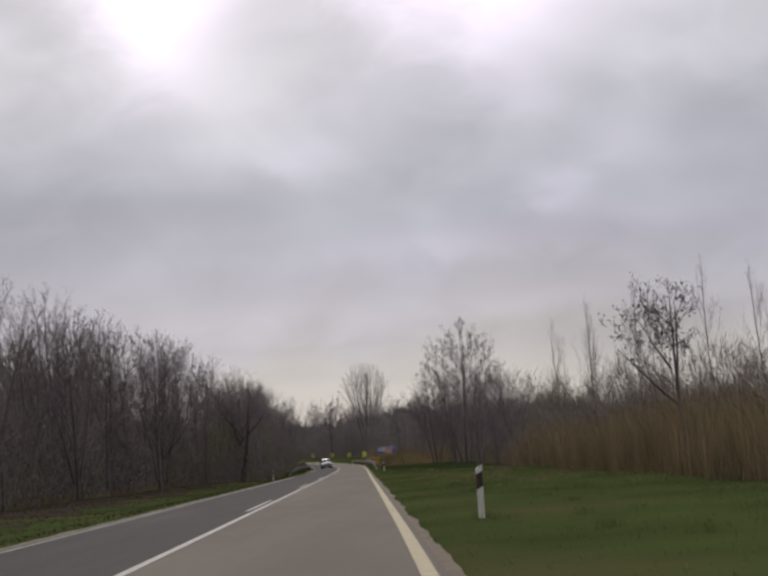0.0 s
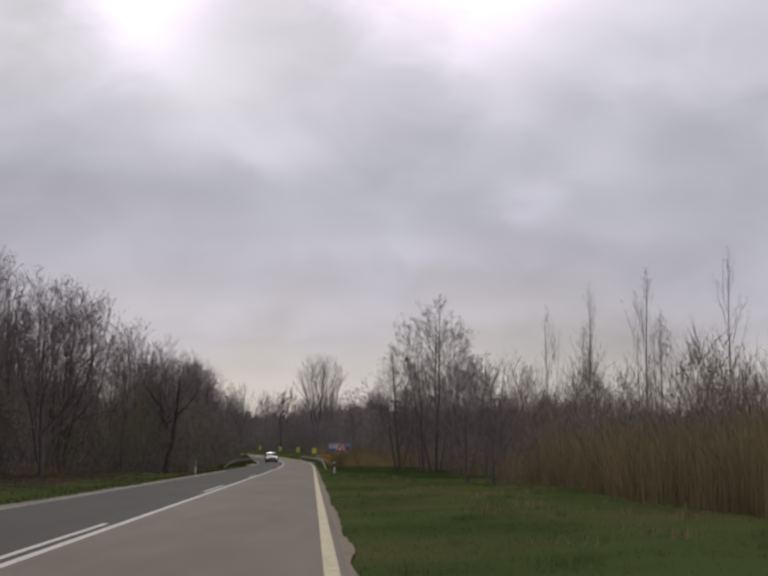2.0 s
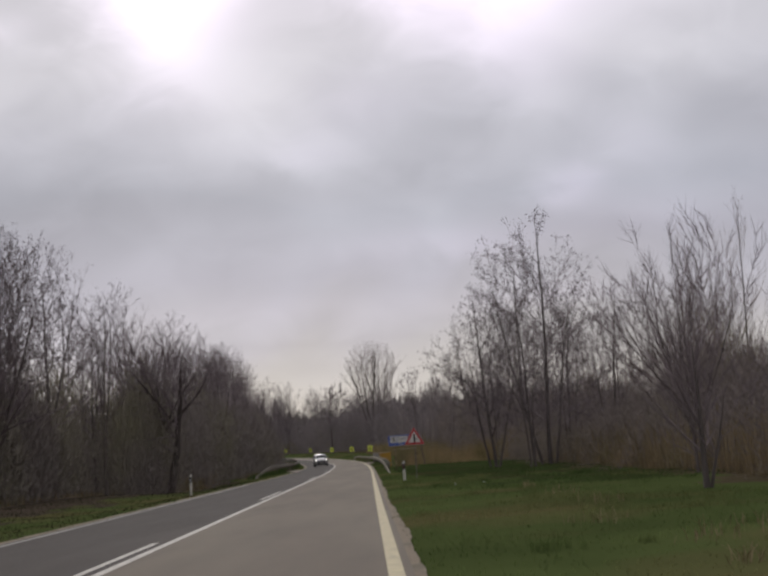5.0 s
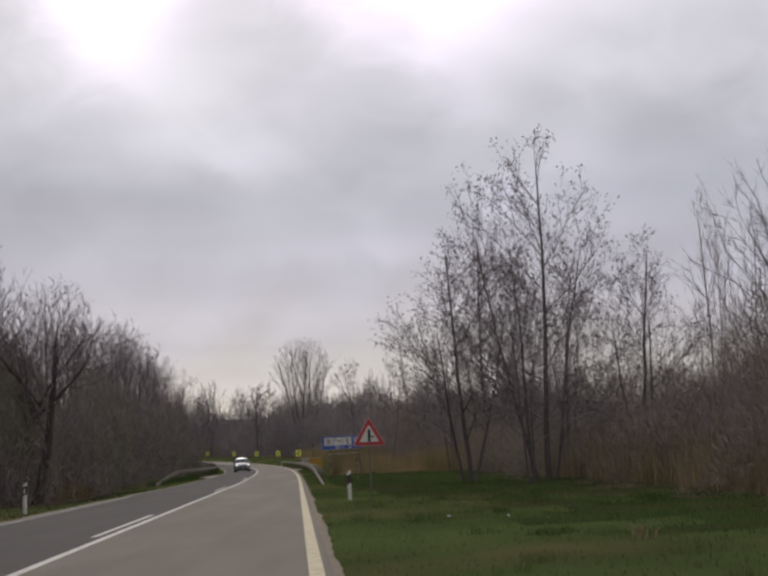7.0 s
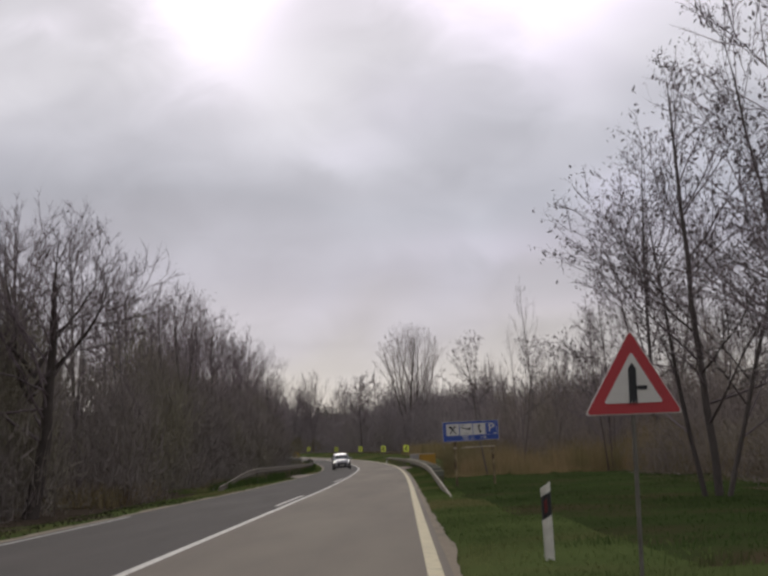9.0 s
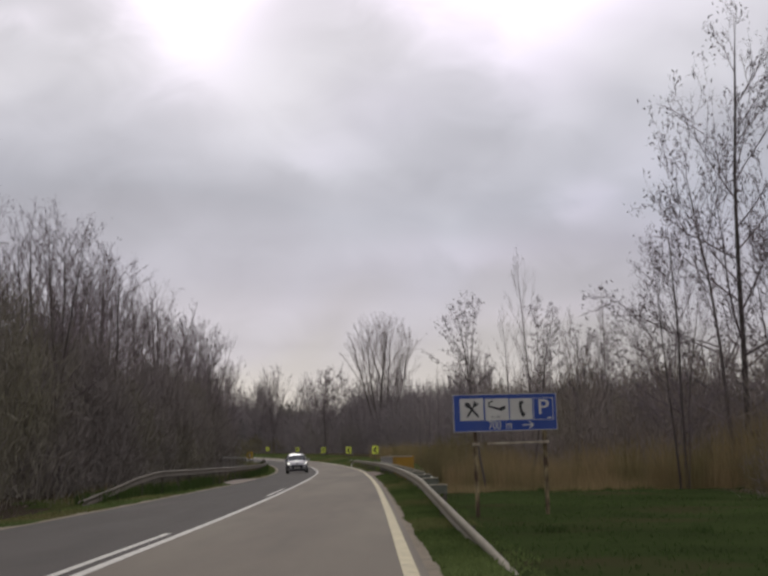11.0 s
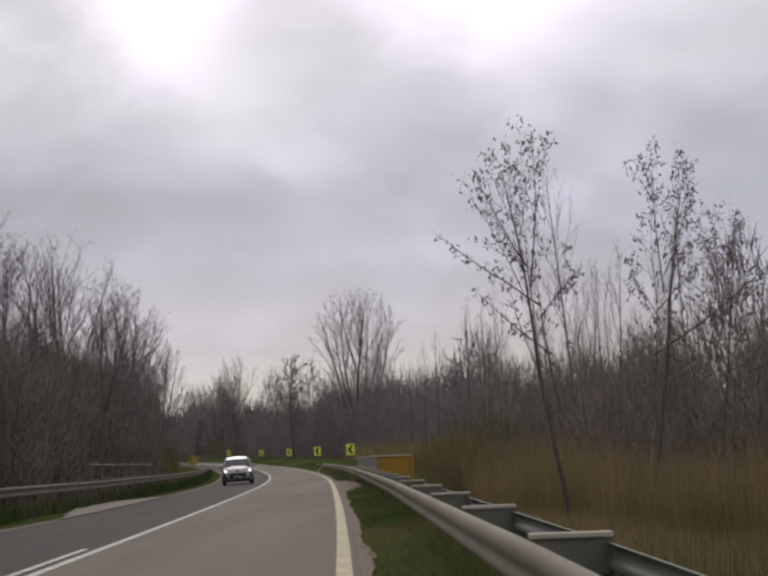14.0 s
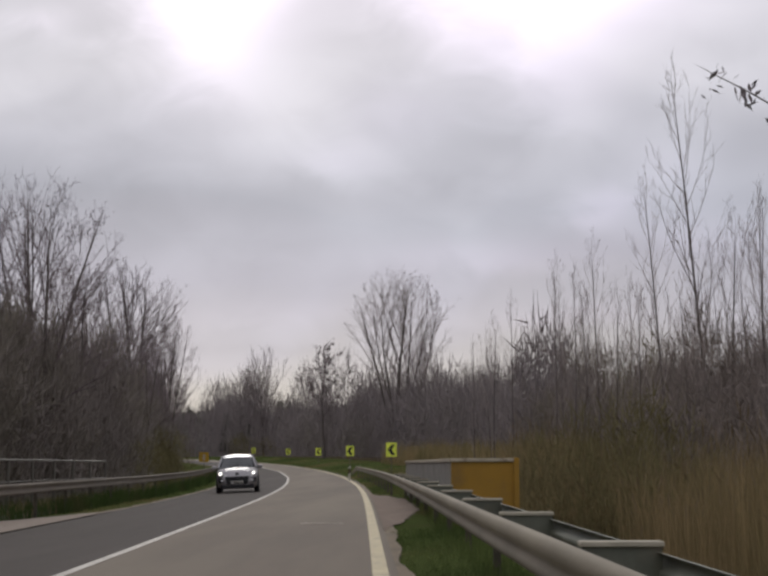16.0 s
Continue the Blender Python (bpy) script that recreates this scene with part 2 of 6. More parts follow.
NEEDLE = material("needle", (0.050, 0.062, 0.045), (0.034, 0.042, 0.032), 2.0, 0.9, per_island=0.3)
GALVANISED = material("galvanised_steel", (0.305, 0.268, 0.200), (0.232, 0.203, 0.152), 2.0, 0.85, 0.0, bump=0.1, third=(0.18, 0.158, 0.118), third_scale=1.5, third_amount=0.3, stretch=(1, 0.3, 1))
PALE_ZINC = material("pale_zinc", (0.50, 0.46, 0.36), (0.38, 0.35, 0.27), 4.0, 0.8)
TAN_STEEL = material("tan_steel", (0.245, 0.215, 0.170), (0.185, 0.163, 0.129), 3.0, 0.9, bump=0.1, third=(0.20, 0.172, 0.128), third_scale=2.0, third_amount=0.35, stretch=(1, 0.3, 1))
OLD_STEEL = material("old_steel", (0.180, 0.155, 0.124), (0.135, 0.116, 0.093), 3.0, 0.9, bump=0.1, third=(0.15, 0.125, 0.092), third_scale=2.0, third_amount=0.35, stretch=(1, 0.3, 1))
GROOVE = material("grimy_steel", (0.110, 0.096, 0.074), (0.078, 0.069, 0.054), 4.0, 0.95, stretch=(1, 0.3, 1))
GREEN_STEEL = material("green_steel", (0.175, 0.182, 0.142), (0.130, 0.136, 0.106), 3.0, 0.6, 0.2, bump=0.1, third=(0.21, 0.18, 0.13), third_scale=2.5, third_amount=0.3)
RUST = material("rusty_steel", (0.10, 0.068, 0.045), (0.06, 0.042, 0.032), 8.0, 0.85, 0.2, bump=0.5, third=(0.36, 0.29, 0.16), third_scale=8.0, third_amount=0.46, stretch=(1, 1, 0.35))
CREAM_STEEL = material("flaking_cream_paint", (0.50, 0.44, 0.33), (0.36, 0.31, 0.23), 6.0, 0.7, third=(0.13, 0.09, 0.06), third_scale=7.0, third_amount=0.36)
ZINC_POST = material("zinc_post", (0.165, 0.155, 0.130), (0.120, 0.112, 0.094), 5.0, 0.6, 0.4)
SIGN_BLUE = material("sign_blue", (0.035, 0.075, 0.31), (0.030, 0.062, 0.25), 2.0, 0.5, third=(0.05, 0.085, 0.27), third_scale=1.2, third_amount=0.4)
SIGN_WHITE = material("sign_white", (0.60, 0.58, 0.53), (0.50, 0.48, 0.44), 2.5, 0.5)
SIGN_RED = material("sign_red", (0.42, 0.045, 0.05), (0.33, 0.04, 0.045), 2.5, 0.5)
SIGN_BLACK = material("sign_black", (0.018, 0.018, 0.02), (0.03, 0.03, 0.03), 4.0, 0.6)
SIGN_YELLOW = material("fluorescent_yellow", (0.84, 0.92, 0.12), (0.74, 0.82, 0.11), 2.0, 0.5)
SIGN_ORANGE = material("sign_amber", (0.50, 0.30, 0.03), (0.40, 0.24, 0.03), 2.0, 0.5)
POST_WHITE = material("post_white", (0.62, 0.60, 0.53), (0.48, 0.46, 0.40), 6.0, 0.55, third=(0.33, 0.30, 0.24), third_scale=9.0, third_amount=0.25)
REFLECTOR_RED = material("reflector_red", (0.13, 0.018, 0.018), (0.09, 0.014, 0.014), 20.0, 0.3)
REFLECTOR_WHITE = material("reflector_white", (0.65, 0.65, 0.62), (0.5, 0.5, 0.48), 20.0, 0.25)
CONCRETE = material("concrete", (0.30, 0.28, 0.25), (0.22, 0.205, 0.185), 2.5, 0.9, bump=0.5, bump_scale=25, third=(0.16, 0.15, 0.13), third_scale=1.0, third_amount=0.3)
OCHRE = material("ochre_paint", (0.40, 0.225, 0.035), (0.33, 0.19, 0.035), 1.2, 0.75, bump=0.2, third=(0.26, 0.16, 0.05), third_scale=1.6, third_amount=0.35)
CAR_PAINT = material("silver_paint", (0.34, 0.33, 0.335), (0.31, 0.30, 0.305), 2.0, 0.30, 0.75, spec=0.5)
CAR_BLACK = material("black_plastic", (0.022, 0.022, 0.024), (0.03, 0.03, 0.032), 8.0, 0.6)
CAR_GLASS = material("tinted_glass", (0.020, 0.024, 0.028), (0.025, 0.028, 0.03), 1.0, 0.08, spec=0.6)
TYRE = material("tyre", (0.02, 0.02, 0.02), (0.03, 0.03, 0.03), 12.0, 0.9)
RIM = material("alloy", (0.45, 0.45, 0.45), (0.35, 0.35, 0.35), 6.0, 0.35, 0.8)
LAMP = material("headlamp_lens", (0.75, 0.75, 0.75), (0.65, 0.65, 0.66), 6.0, 0.15, spec=0.6)
PLASTIC_WHITE = material("litter_white", (0.6, 0.6, 0.58), (0.45, 0.45, 0.42), 9.0, 0.6)
LIT = bpy.data.materials.new("lit_headlamp")
LIT.use_nodes = True
LIT.node_tree.nodes["Principled BSDF"].inputs["Emission Color"].default_value = (1.0, 0.95, 0.85, 1)
LIT.node_tree.nodes["Principled BSDF"].inputs["Emission Strength"].default_value = 3.0


# ---- mesh helpers ----
def mesh_of(name, verts, faces, mat, smooth=False):
    """A mesh from an array of corners and an array of triangles or quads."""
    verts, faces = np.asarray(verts, dtype=np.float32), np.asarray(faces, dtype=np.int32)
    me = bpy.data.meshes.new(name)
    n, k = faces.shape
    me.vertices.add(len(verts))
    me.vertices.foreach_set("co", verts.ravel())
    me.loops.add(n * k)
    me.loops.foreach_set("vertex_index", faces.ravel())
    me.polygons.add(n)
    me.polygons.foreach_set("loop_start", np.arange(0, n * k, k, dtype=np.int32))
    if smooth:
        me.polygons.foreach_set("use_smooth", np.ones(n, dtype=bool))
    me.update(calc_edges=True)
    for one in mat if isinstance(mat, (list, tuple)) else [mat]:
        me.materials.append(one)
    return me


def part(name, bm, mat, parent, label="", smooth=False):
    """Links a bmesh or a mesh as one object under a thing or a part."""
    if isinstance(bm, bmesh.types.BMesh):
        me = bpy.data.meshes.new(name)
        bm.normal_update()
        bm.to_mesh(me)
        bm.free()
        me.materials.append(mat)
        if smooth:
            me.polygons.foreach_set("use_smooth", np.ones(len(me.polygons), dtype=bool))
    else:
        me = bm
    ob = new(name, me)
    ob.parent = parent
    if label:
        ob["label"] = label
    return ob


def thing(name, m, label, category, group="", kind=""):
    ob = new(name)
    ob.matrix_world = m
    return tagged(ob, label, category, group, kind)


def add_box(bm, size, at=(0, 0, 0), bevel=0.0, rot=None):
    res = bmesh.ops.create_cube(bm, size=1.0, matrix=Matrix.Translation(at) @ (rot or Matrix()) @ Matrix.Diagonal((*size, 1)))
    if bevel:
        edges = list({e for v in res["verts"] for e in v.link_edges})
        bmesh.ops.bevel(bm, geom=edges, offset=bevel, segments=2, profile=0.5, affect="EDGES")
    return bm


def box(size, at=(0, 0, 0), bevel=0.0, rot=None):
    return add_box(bmesh.new(), size, at, bevel, rot)


def rod(r, a, b, sides=10, r2=None):
    bm = bmesh.new()
    a, b = Vector(a), Vector(b)
    q = (b - a).to_track_quat("Z", "Y").to_matrix().to_4x4()
    bmesh.ops.create_cone(bm, cap_ends=True, segments=sides, radius1=r, radius2=r if r2 is None else r2, depth=(b - a).length, matrix=Matrix.Translation((a + b) / 2) @ q)
    return bm


def plate(outline, thick, y=0.0):
    """A flat plate in the x-z plane, its face at y, its back behind it."""
    bm = bmesh.new()
    front = [bm.verts.new((x, y, z)) for x, z in outline]
    back = [bm.verts.new((x, y + thick, z)) for x, z in outline]
    n = len(outline)
    bm.faces.new(front)
    bm.faces.new(back[::-1])
    for i in range(n):
        bm.faces.new((front[i], back[i], back[(i + 1) % n], front[(i + 1) % n]))
    bmesh.ops.recalc_face_normals(bm, faces=bm.faces)
    return bm


def rounded(pts, r, n=4):
    """An outline with its corners rounded."""
    out = []
    k = len(pts)
    for i in range(k):
        p, a, b = Vector(pts[i]), Vector(pts[i - 1]), Vector(pts[(i + 1) % k])
        s, e = p + (a - p).normalized() * r, p + (b - p).normalized() * r
        for j in range(n + 1):
            f = j / n
            out.append(tuple((1 - f) ** 2 * s + 2 * f * (1 - f) * p + f * f * e))
    return out


# ---- lie of the land ----
KNOTS_Y = np.array([-160.0, -40, 0, 20, 57, 97, 130, 165, 185, 200, 215, 230, 245, 260, 275, 295, 320, 350, 385, 430, 480, 540, 600, 700])
KNOTS_X = np.array([3.3, 1.24, 0.52, 0.30, -0.28, -0.93, -1.45, -2.01, -2.41, -2.78, -3.24, -3.73, -4.30, -5.02, -5.95, -7.54, -10.38, -15.53, -23.99, -37.67, -56, -84, -122, -200])
FINE_Y = np.arange(-160.0, 700.5, 0.5)
_x = np.interp(FINE_Y, KNOTS_Y, KNOTS_X)
for _ in range(3):
    _p = np.pad(_x, 9, mode="reflect", reflect_type="odd")
    _x = np.convolve(_p, np.ones(19) / 19, "valid")
FINE_X = _x
FINE_D = np.gradient(FINE_X, FINE_Y)


def edge_x(y):
    """Where the line along the road's right edge runs."""
    return np.interp(y, FINE_Y, FINE_X)


def smooth(a, b, v):
    f = np.clip((np.asarray(v, float) - a) / (b - a), 0, 1)
    return f * f * (3 - 2 * f)


RISE = np.interp(FINE_Y, [-160, 100, 150, 170, 190, 210, 230, 250, 270, 300, 330, 370, 400, 430, 470, 700], [0.0, 0.01, 0.03, 0.07, 0.16, 0.245, 0.315, 0.375, 0.45, 0.68, 1.03, 1.63, 2.05, 2.4, 2.6, 2.7])
RISE = np.convolve(np.pad(RISE, 20, mode="edge"), np.ones(41) / 41, "valid")


def rise(y):
    return np.interp(y, FINE_Y, RISE)


def banked(y):
    return np.interp(y, [150, 190, 215, 240, 270, 320, 400, 500], [0.004, 0.02, 0.035, 0.040, 0.040, 0.022, 0.016, 0.0])


def road_z(s, y):
    """Height of the roadway, s metres to the right of the edge line; banked in the bend."""
    return rise(y) + banked(y) * s


def across(s, y):
    """The point s metres to the right of the edge line, square to the road, at the line's y."""
    d = np.interp(y, FINE_Y, FINE_D)
    n = np.sqrt(1 + d * d)
    return edge_x(y) + s / n, y - s * d / n


WIDTH = 7.18
ROAD_R, ROAD_L = 0.20, -7.42


def ground_z(x, y):
    x, y = np.asarray(x, float), np.asarray(y, float)
    d = np.interp(y, FINE_Y, FINE_D)
    s = (x - edge_x(y)) / np.sqrt(1 + d * d)
    z = road_z(np.clip(s, ROAD_L, ROAD_R), y) - 0.035
    right = np.maximum(s - ROAD_R, 0)
    left = np.maximum(ROAD_L - s, 0)
    swamp = smooth(176, 198, y) * (1 - smooth(236, 262, y))
    z = z + 0.05 * smooth(0, 0.5, right) + (1 - swamp) * 0.07 * smooth(1.0, 4.0, right) - swamp * 1.05 * smooth(1.15, 3.2, right)
    z = z + smooth(258, 300, y) * 0.35 * smooth(1.0, 5.0, right)
    z = z + 0.03 * smooth(0, 0.6, left) - 0.12 * smooth(0.6, 2.5, left) + 0.10 * smooth(3.0, 8.0, left) * (1 - 0.5 * smooth(150, 180, y)) - 0.45 * smooth(1.5, 5.0, left) * smooth(138, 152, y) * (1 - smooth(172, 186, y))
    bumps = 0.03 * np.sin(x * 1.3 + y * 0.37) * np.sin(y * 0.71 - x * 0.5) + 0.05 * np.sin(x * 0.31 + 1.7) * np.sin(y * 0.23)
    return z + bumps * smooth(0.6, 3.0, right + left)


# ---- ground and road ----
def build_ground():
    s_cols = np.concatenate([[-3000, -900, -300, -140, -80], np.arange(-50, -20, 3.0), np.arange(-20, -8.0, 1.0), [-7.9, -7.3, -6.0, -3.5, -1.0, 0.2, 0.5],
                             np.arange(1.0, 9.0, 0.8), np.arange(9.0, 20, 1.5), np.arange(20, 50, 4.0), [60, 90, 150, 320, 900, 3000]])
    y_rows = np.concatenate([[-3000, -900, -300, -160, -100, -60], np.arange(-40, 460, 2.0), np.arange(460, 640, 10.0), [700, 900, 1500, 4000]])
    yy, ss = np.meshgrid(y_rows, s_cols, indexing="ij")
    xx = np.where(np.abs(ss) < 400, edge_x(np.clip(yy, -160, 520)) + ss, ss)
    zz = ground_z(xx, yy)
    rows, cols = yy.shape
    idx = np.arange(rows * cols).reshape(rows, cols)
    faces = np.stack([idx[:-1, :-1], idx[:-1, 1:], idx[1:, 1:], idx[1:, :-1]], -1).reshape(-1, 4)
    me = mesh_of("ground", np.stack([xx, yy, zz], -1).reshape(-1, 3), faces, [TURF, LITTER, MUD, DARK_TURF], True)
    sm, ym = (ss[:-1, :-1] + ss[1:, 1:]).ravel() / 2, (yy[:-1, :-1] + yy[1:, 1:]).ravel() / 2
    rng = np.random.default_rng(5)
    jit = rng.normal(0, 0.8, len(sm))
    zone = np.zeros(len(sm), dtype=np.int32)
    left_edge = np.where(ym < 135, -12.5, np.where(ym < 180, -10.0, -12.6))
    zone[sm + jit < left_edge] = 1
    right_edge = np.interp(ym, [0, 125, 178, 198, 235, 262, 300], [8.3, 9.3, 10.5, 4.2, 3.0, 7.0, 10.0])
    zone[sm + jit > right_edge] = 2
    hollow = np.interp(ym, [100, 130, 150, 180], [5.0, 2.4, 1.05, 1.05])
    zone[(zone == 0) & (ym > 100) & (ym < 180) & (sm + np.where(ym < 138, 0.6, 0.0) * jit > hollow)] = 3
    me.polygons.foreach_set("material_index", zone)
    return tagged(new("ground", me), "grassy verge with leaf litter under the trees", "ground", kind="structure")


def ribbon(name, s0, s1, y0, y1, mat, lift, step=1.5, ragged=0.0, seed=1, thick=0.0):
    """A strip along the road between two offsets from the edge line."""
    ys = np.linspace(y0, y1, max(2, int((y1 - y0) / step) + 1))
    rng = np.random.default_rng(seed)
    a, b = np.full(len(ys), float(s0)), np.full(len(ys), float(s1))
    if ragged:
        w = np.convolve(rng.normal(0, ragged * 1.6, len(ys) + 4), np.ones(5) / 5 * 1.4, "valid")
        b = b + w
    cols = []
    k = 7 if abs(s1 - s0) > 3 else 2
    for f in np.linspace(0, 1, k):
        s = a * (1 - f) + b * f
        x, y = across(s, ys)
        cols.append(np.stack([x, y, road_z(s, ys) + lift], -1))
    v = np.stack(cols, 1)
    idx = np.arange(len(ys) * k).reshape(len(ys), k)
    faces = np.stack([idx[:-1, :-1], idx[:-1, 1:], idx[1:, 1:], idx[1:, :-1]], -1).reshape(-1, 4)
    return mesh_of(name, v.reshape(-1, 3), faces, mat, True)


def build_road():
    road = tagged(new("road", ribbon("road", ROAD_L, ROAD_R, -150, 690, [ASPHALT, ASPHALT_FAR], 0.0, 1.5)), "worn grey asphalt two-lane road curving left", "road", kind="structure")
    lane = np.tile(np.array([1, 1, 1, 0, 0, 0], dtype=np.int32), len(road.data.polygons) // 6)
    road.data.polygons.foreach_set("material_index", lane)
    part("edge_line", ribbon("edge_line", -0.085, 0.085, -120, 660, CREAM_PAINT, 0.006, 1.0), None, road, "cream painted edge line")
    part("edge_line", ribbon("edge_line", -WIDTH - 0.07, -WIDTH + 0.06, -120, 142, WORN_PAINT, 0.006, 1.0), None, road, "worn white edge line")
    part("centre_line", ribbon("centre_line", -3.66, -3.52, -120, 660, PAINT, 0.006, 1.0), None, road, "solid white centre line")
    for end in (-20.0, 15.5, 50.4, 84.2, 118.2, 156.6, 191.7):
        part("dash", ribbon("dash", -3.92, -3.81, end - 10.6, end, PAINT, 0.006, 1.0), None, road, "white dash beside the centre line")
    x0, y0 = across(-1.05, 221.0)
    cross = part("cross_mark", box((0.80, 0.10, 0.004), (0, 0, 0)), PAINT, road, "short faded white mark across the lane")
    cross.matrix_local = pose(float(x0) + 0.1, float(y0), float(road_z(-0.7, 221.0)) + 0.008, 0, radians(0), 2)
    part("shoulder", ribbon("shoulder", ROAD_R - 0.02, ROAD_R + 0.10, -120, 420, GRAVEL, 0.004, 0.5, 0.03, 3), None, road, "crumbling gravel edge of the asphalt")
    part("shoulder", ribbon("shoulder", ROAD_L + 0.02, ROAD_L - 0.22, -120, 420, GRAVEL, 0.001, 0.4, 0.05, 4), None, road, "crumbling gravel edge of the asphalt")
    return road


def dirt_patch(name, y0, y1, s0, width, side, label, seed, mat):
    """A bare patch at the road's edge, wide in the middle, with a ragged outline."""
    ys = np.arange(y0, y1, 0.4)
    f = (ys - y0) / (y1 - y0)
    rng = np.random.default_rng(seed)
    w = width * np.minimum(1, 2.6 * np.minimum(f, 1.4 * (1 - f))) + rng.normal(0, 0.06, len(ys))
    cols = []
    for g in np.linspace(0, 1, 6):
        s = s0 + side * np.maximum(w, 0.02) * g
        x, y = across(s, ys)
        cols.append(np.stack([x, y, np.maximum(ground_z(x, y), road_z(np.clip(s, ROAD_L, ROAD_R), ys) - 0.004) + 0.030 - 0.012 * g], -1))
    v = np.stack(cols, 1)
    idx = np.arange(len(ys) * 6).reshape(len(ys), 6)
    faces = np.stack([idx[:-1, :-1], idx[:-1, 1:], idx[1:, 1:], idx[1:, :-1]], -1).reshape(-1, 4)
    return tagged(new(name, mesh_of(name, v.reshape(-1, 3), faces, mat, True)), label, "dirt patch", kind="structure")


build_ground()
build_road()
dirt_patch("dirt_patch", 217, 243, ROAD_R - 0.02, 1.0, 1, "bare reddish dirt beside the asphalt", 8, RED_DIRT)
dirt_patch("dirt_patch", 208, 236, ROAD_L + 0.1, 1.5, -1, "pale sandy lay-by at the road's edge", 9, SAND)


# ---- guardrails ----
W_BEAM = [(0.0, 0.155), (0.028, 0.152), (0.070, 0.130), (0.083, 0.105), (0.080, 0.072), (0.012, 0.032), (0.006, -0.030), (0.078, -0.068), (0.083, -0.100), (0.068, -0.135), (0.028, -0.152), (0.0, -0.155)]

BROAD_BEAM = [(0.0, 0.128), (0.026, 0.124), (0.050, 0.104), (0.057, 0.070), (0.052, 0.030), (0.030, 0.000), (0.028, -0.030), (0.046, -0.056), (0.048, -0.092), (0.036, -0.118), (0.012, -0.130), (0.0, -0.130)]


def rail_path(s_of_y, y0, y1, step=1.0):
    ys = np.arange(y0, y1 + step / 2, step)
    s = np.array([s_of_y(y) for y in ys])
    x, y = across(s, ys)
    base = np.where(s > 0, np.maximum(ground_z(x, y), road_z(0.3, ys) - 0.02), ground_z(x, y))
    return ys, x, y, base


def beam_mesh(name, x, y, z, side, mat, thick=0.006, profile=W_BEAM, lower=None):
    """A corrugated beam swept along a line; its bulge faces the road (side -1: towards the left)."""
    pts = np.stack([x, y, z], -1)
    tan = np.gradient(pts, axis=0)
    tan /= np.linalg.norm(tan, axis=1)[:, None]
    nor = np.stack([tan[:, 1], -tan[:, 0], np.zeros(len(x))], -1) * side
    prof = [(d, h) for d, h in profile] + [(d - thick, h) for d, h in reversed(profile)]
    rings = np.stack([pts + nor * d + np.array([0, 0, 1.0]) * h for d, h in prof], 1)
    n, k = rings.shape[:2]
    idx = np.arange(n * k).reshape(n, k)
    nxt = np.roll(idx, -1, 1)
    faces = np.stack([idx[:-1], nxt[:-1], nxt[1:], idx[1:]], -1).reshape(-1, 4)
    me = mesh_of(name, rings.reshape(-1, 3), faces, [mat, lower] if lower else mat)
    # groove, lower wave and back take the second, darker colour
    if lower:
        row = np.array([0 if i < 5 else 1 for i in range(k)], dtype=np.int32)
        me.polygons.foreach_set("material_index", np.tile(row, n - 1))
    return me


def post_mesh(h, mat=GALVANISED):
    bm = bmesh.new()
    add_box(bm, (0.08, 0.008, h), (0, -0.022, h / 2))
    add_box(bm, (0.08, 0.008, h), (0, 0.022, h / 2))
    add_box(bm, (0.008, 0.040, h), (-0.036, 0, h / 2))
    me = bpy.data.meshes.new("post")
    bm.to_mesh(me)
    bm.free()
    me.materials.append(mat)
    return me


def bracket_mesh(length, mat):
    """A spacer: a deep channel of steel, open to the back."""
    bm = bmesh.new()
    add_box(bm, (length, 0.012, 0.18), (length / 2, -0.03, -0.100))
    add_box(bm, (length, 0.07, 0.010), (length / 2, 0.0, -0.186))
    add_box(bm, (0.012, 0.07, 0.20), (length - 0.004, 0.004, -0.112))
    me = bpy.data.meshes.new("bracket")
    bm.to_mesh(me)
    bm.free()
    me.materials.append(mat)
    return me


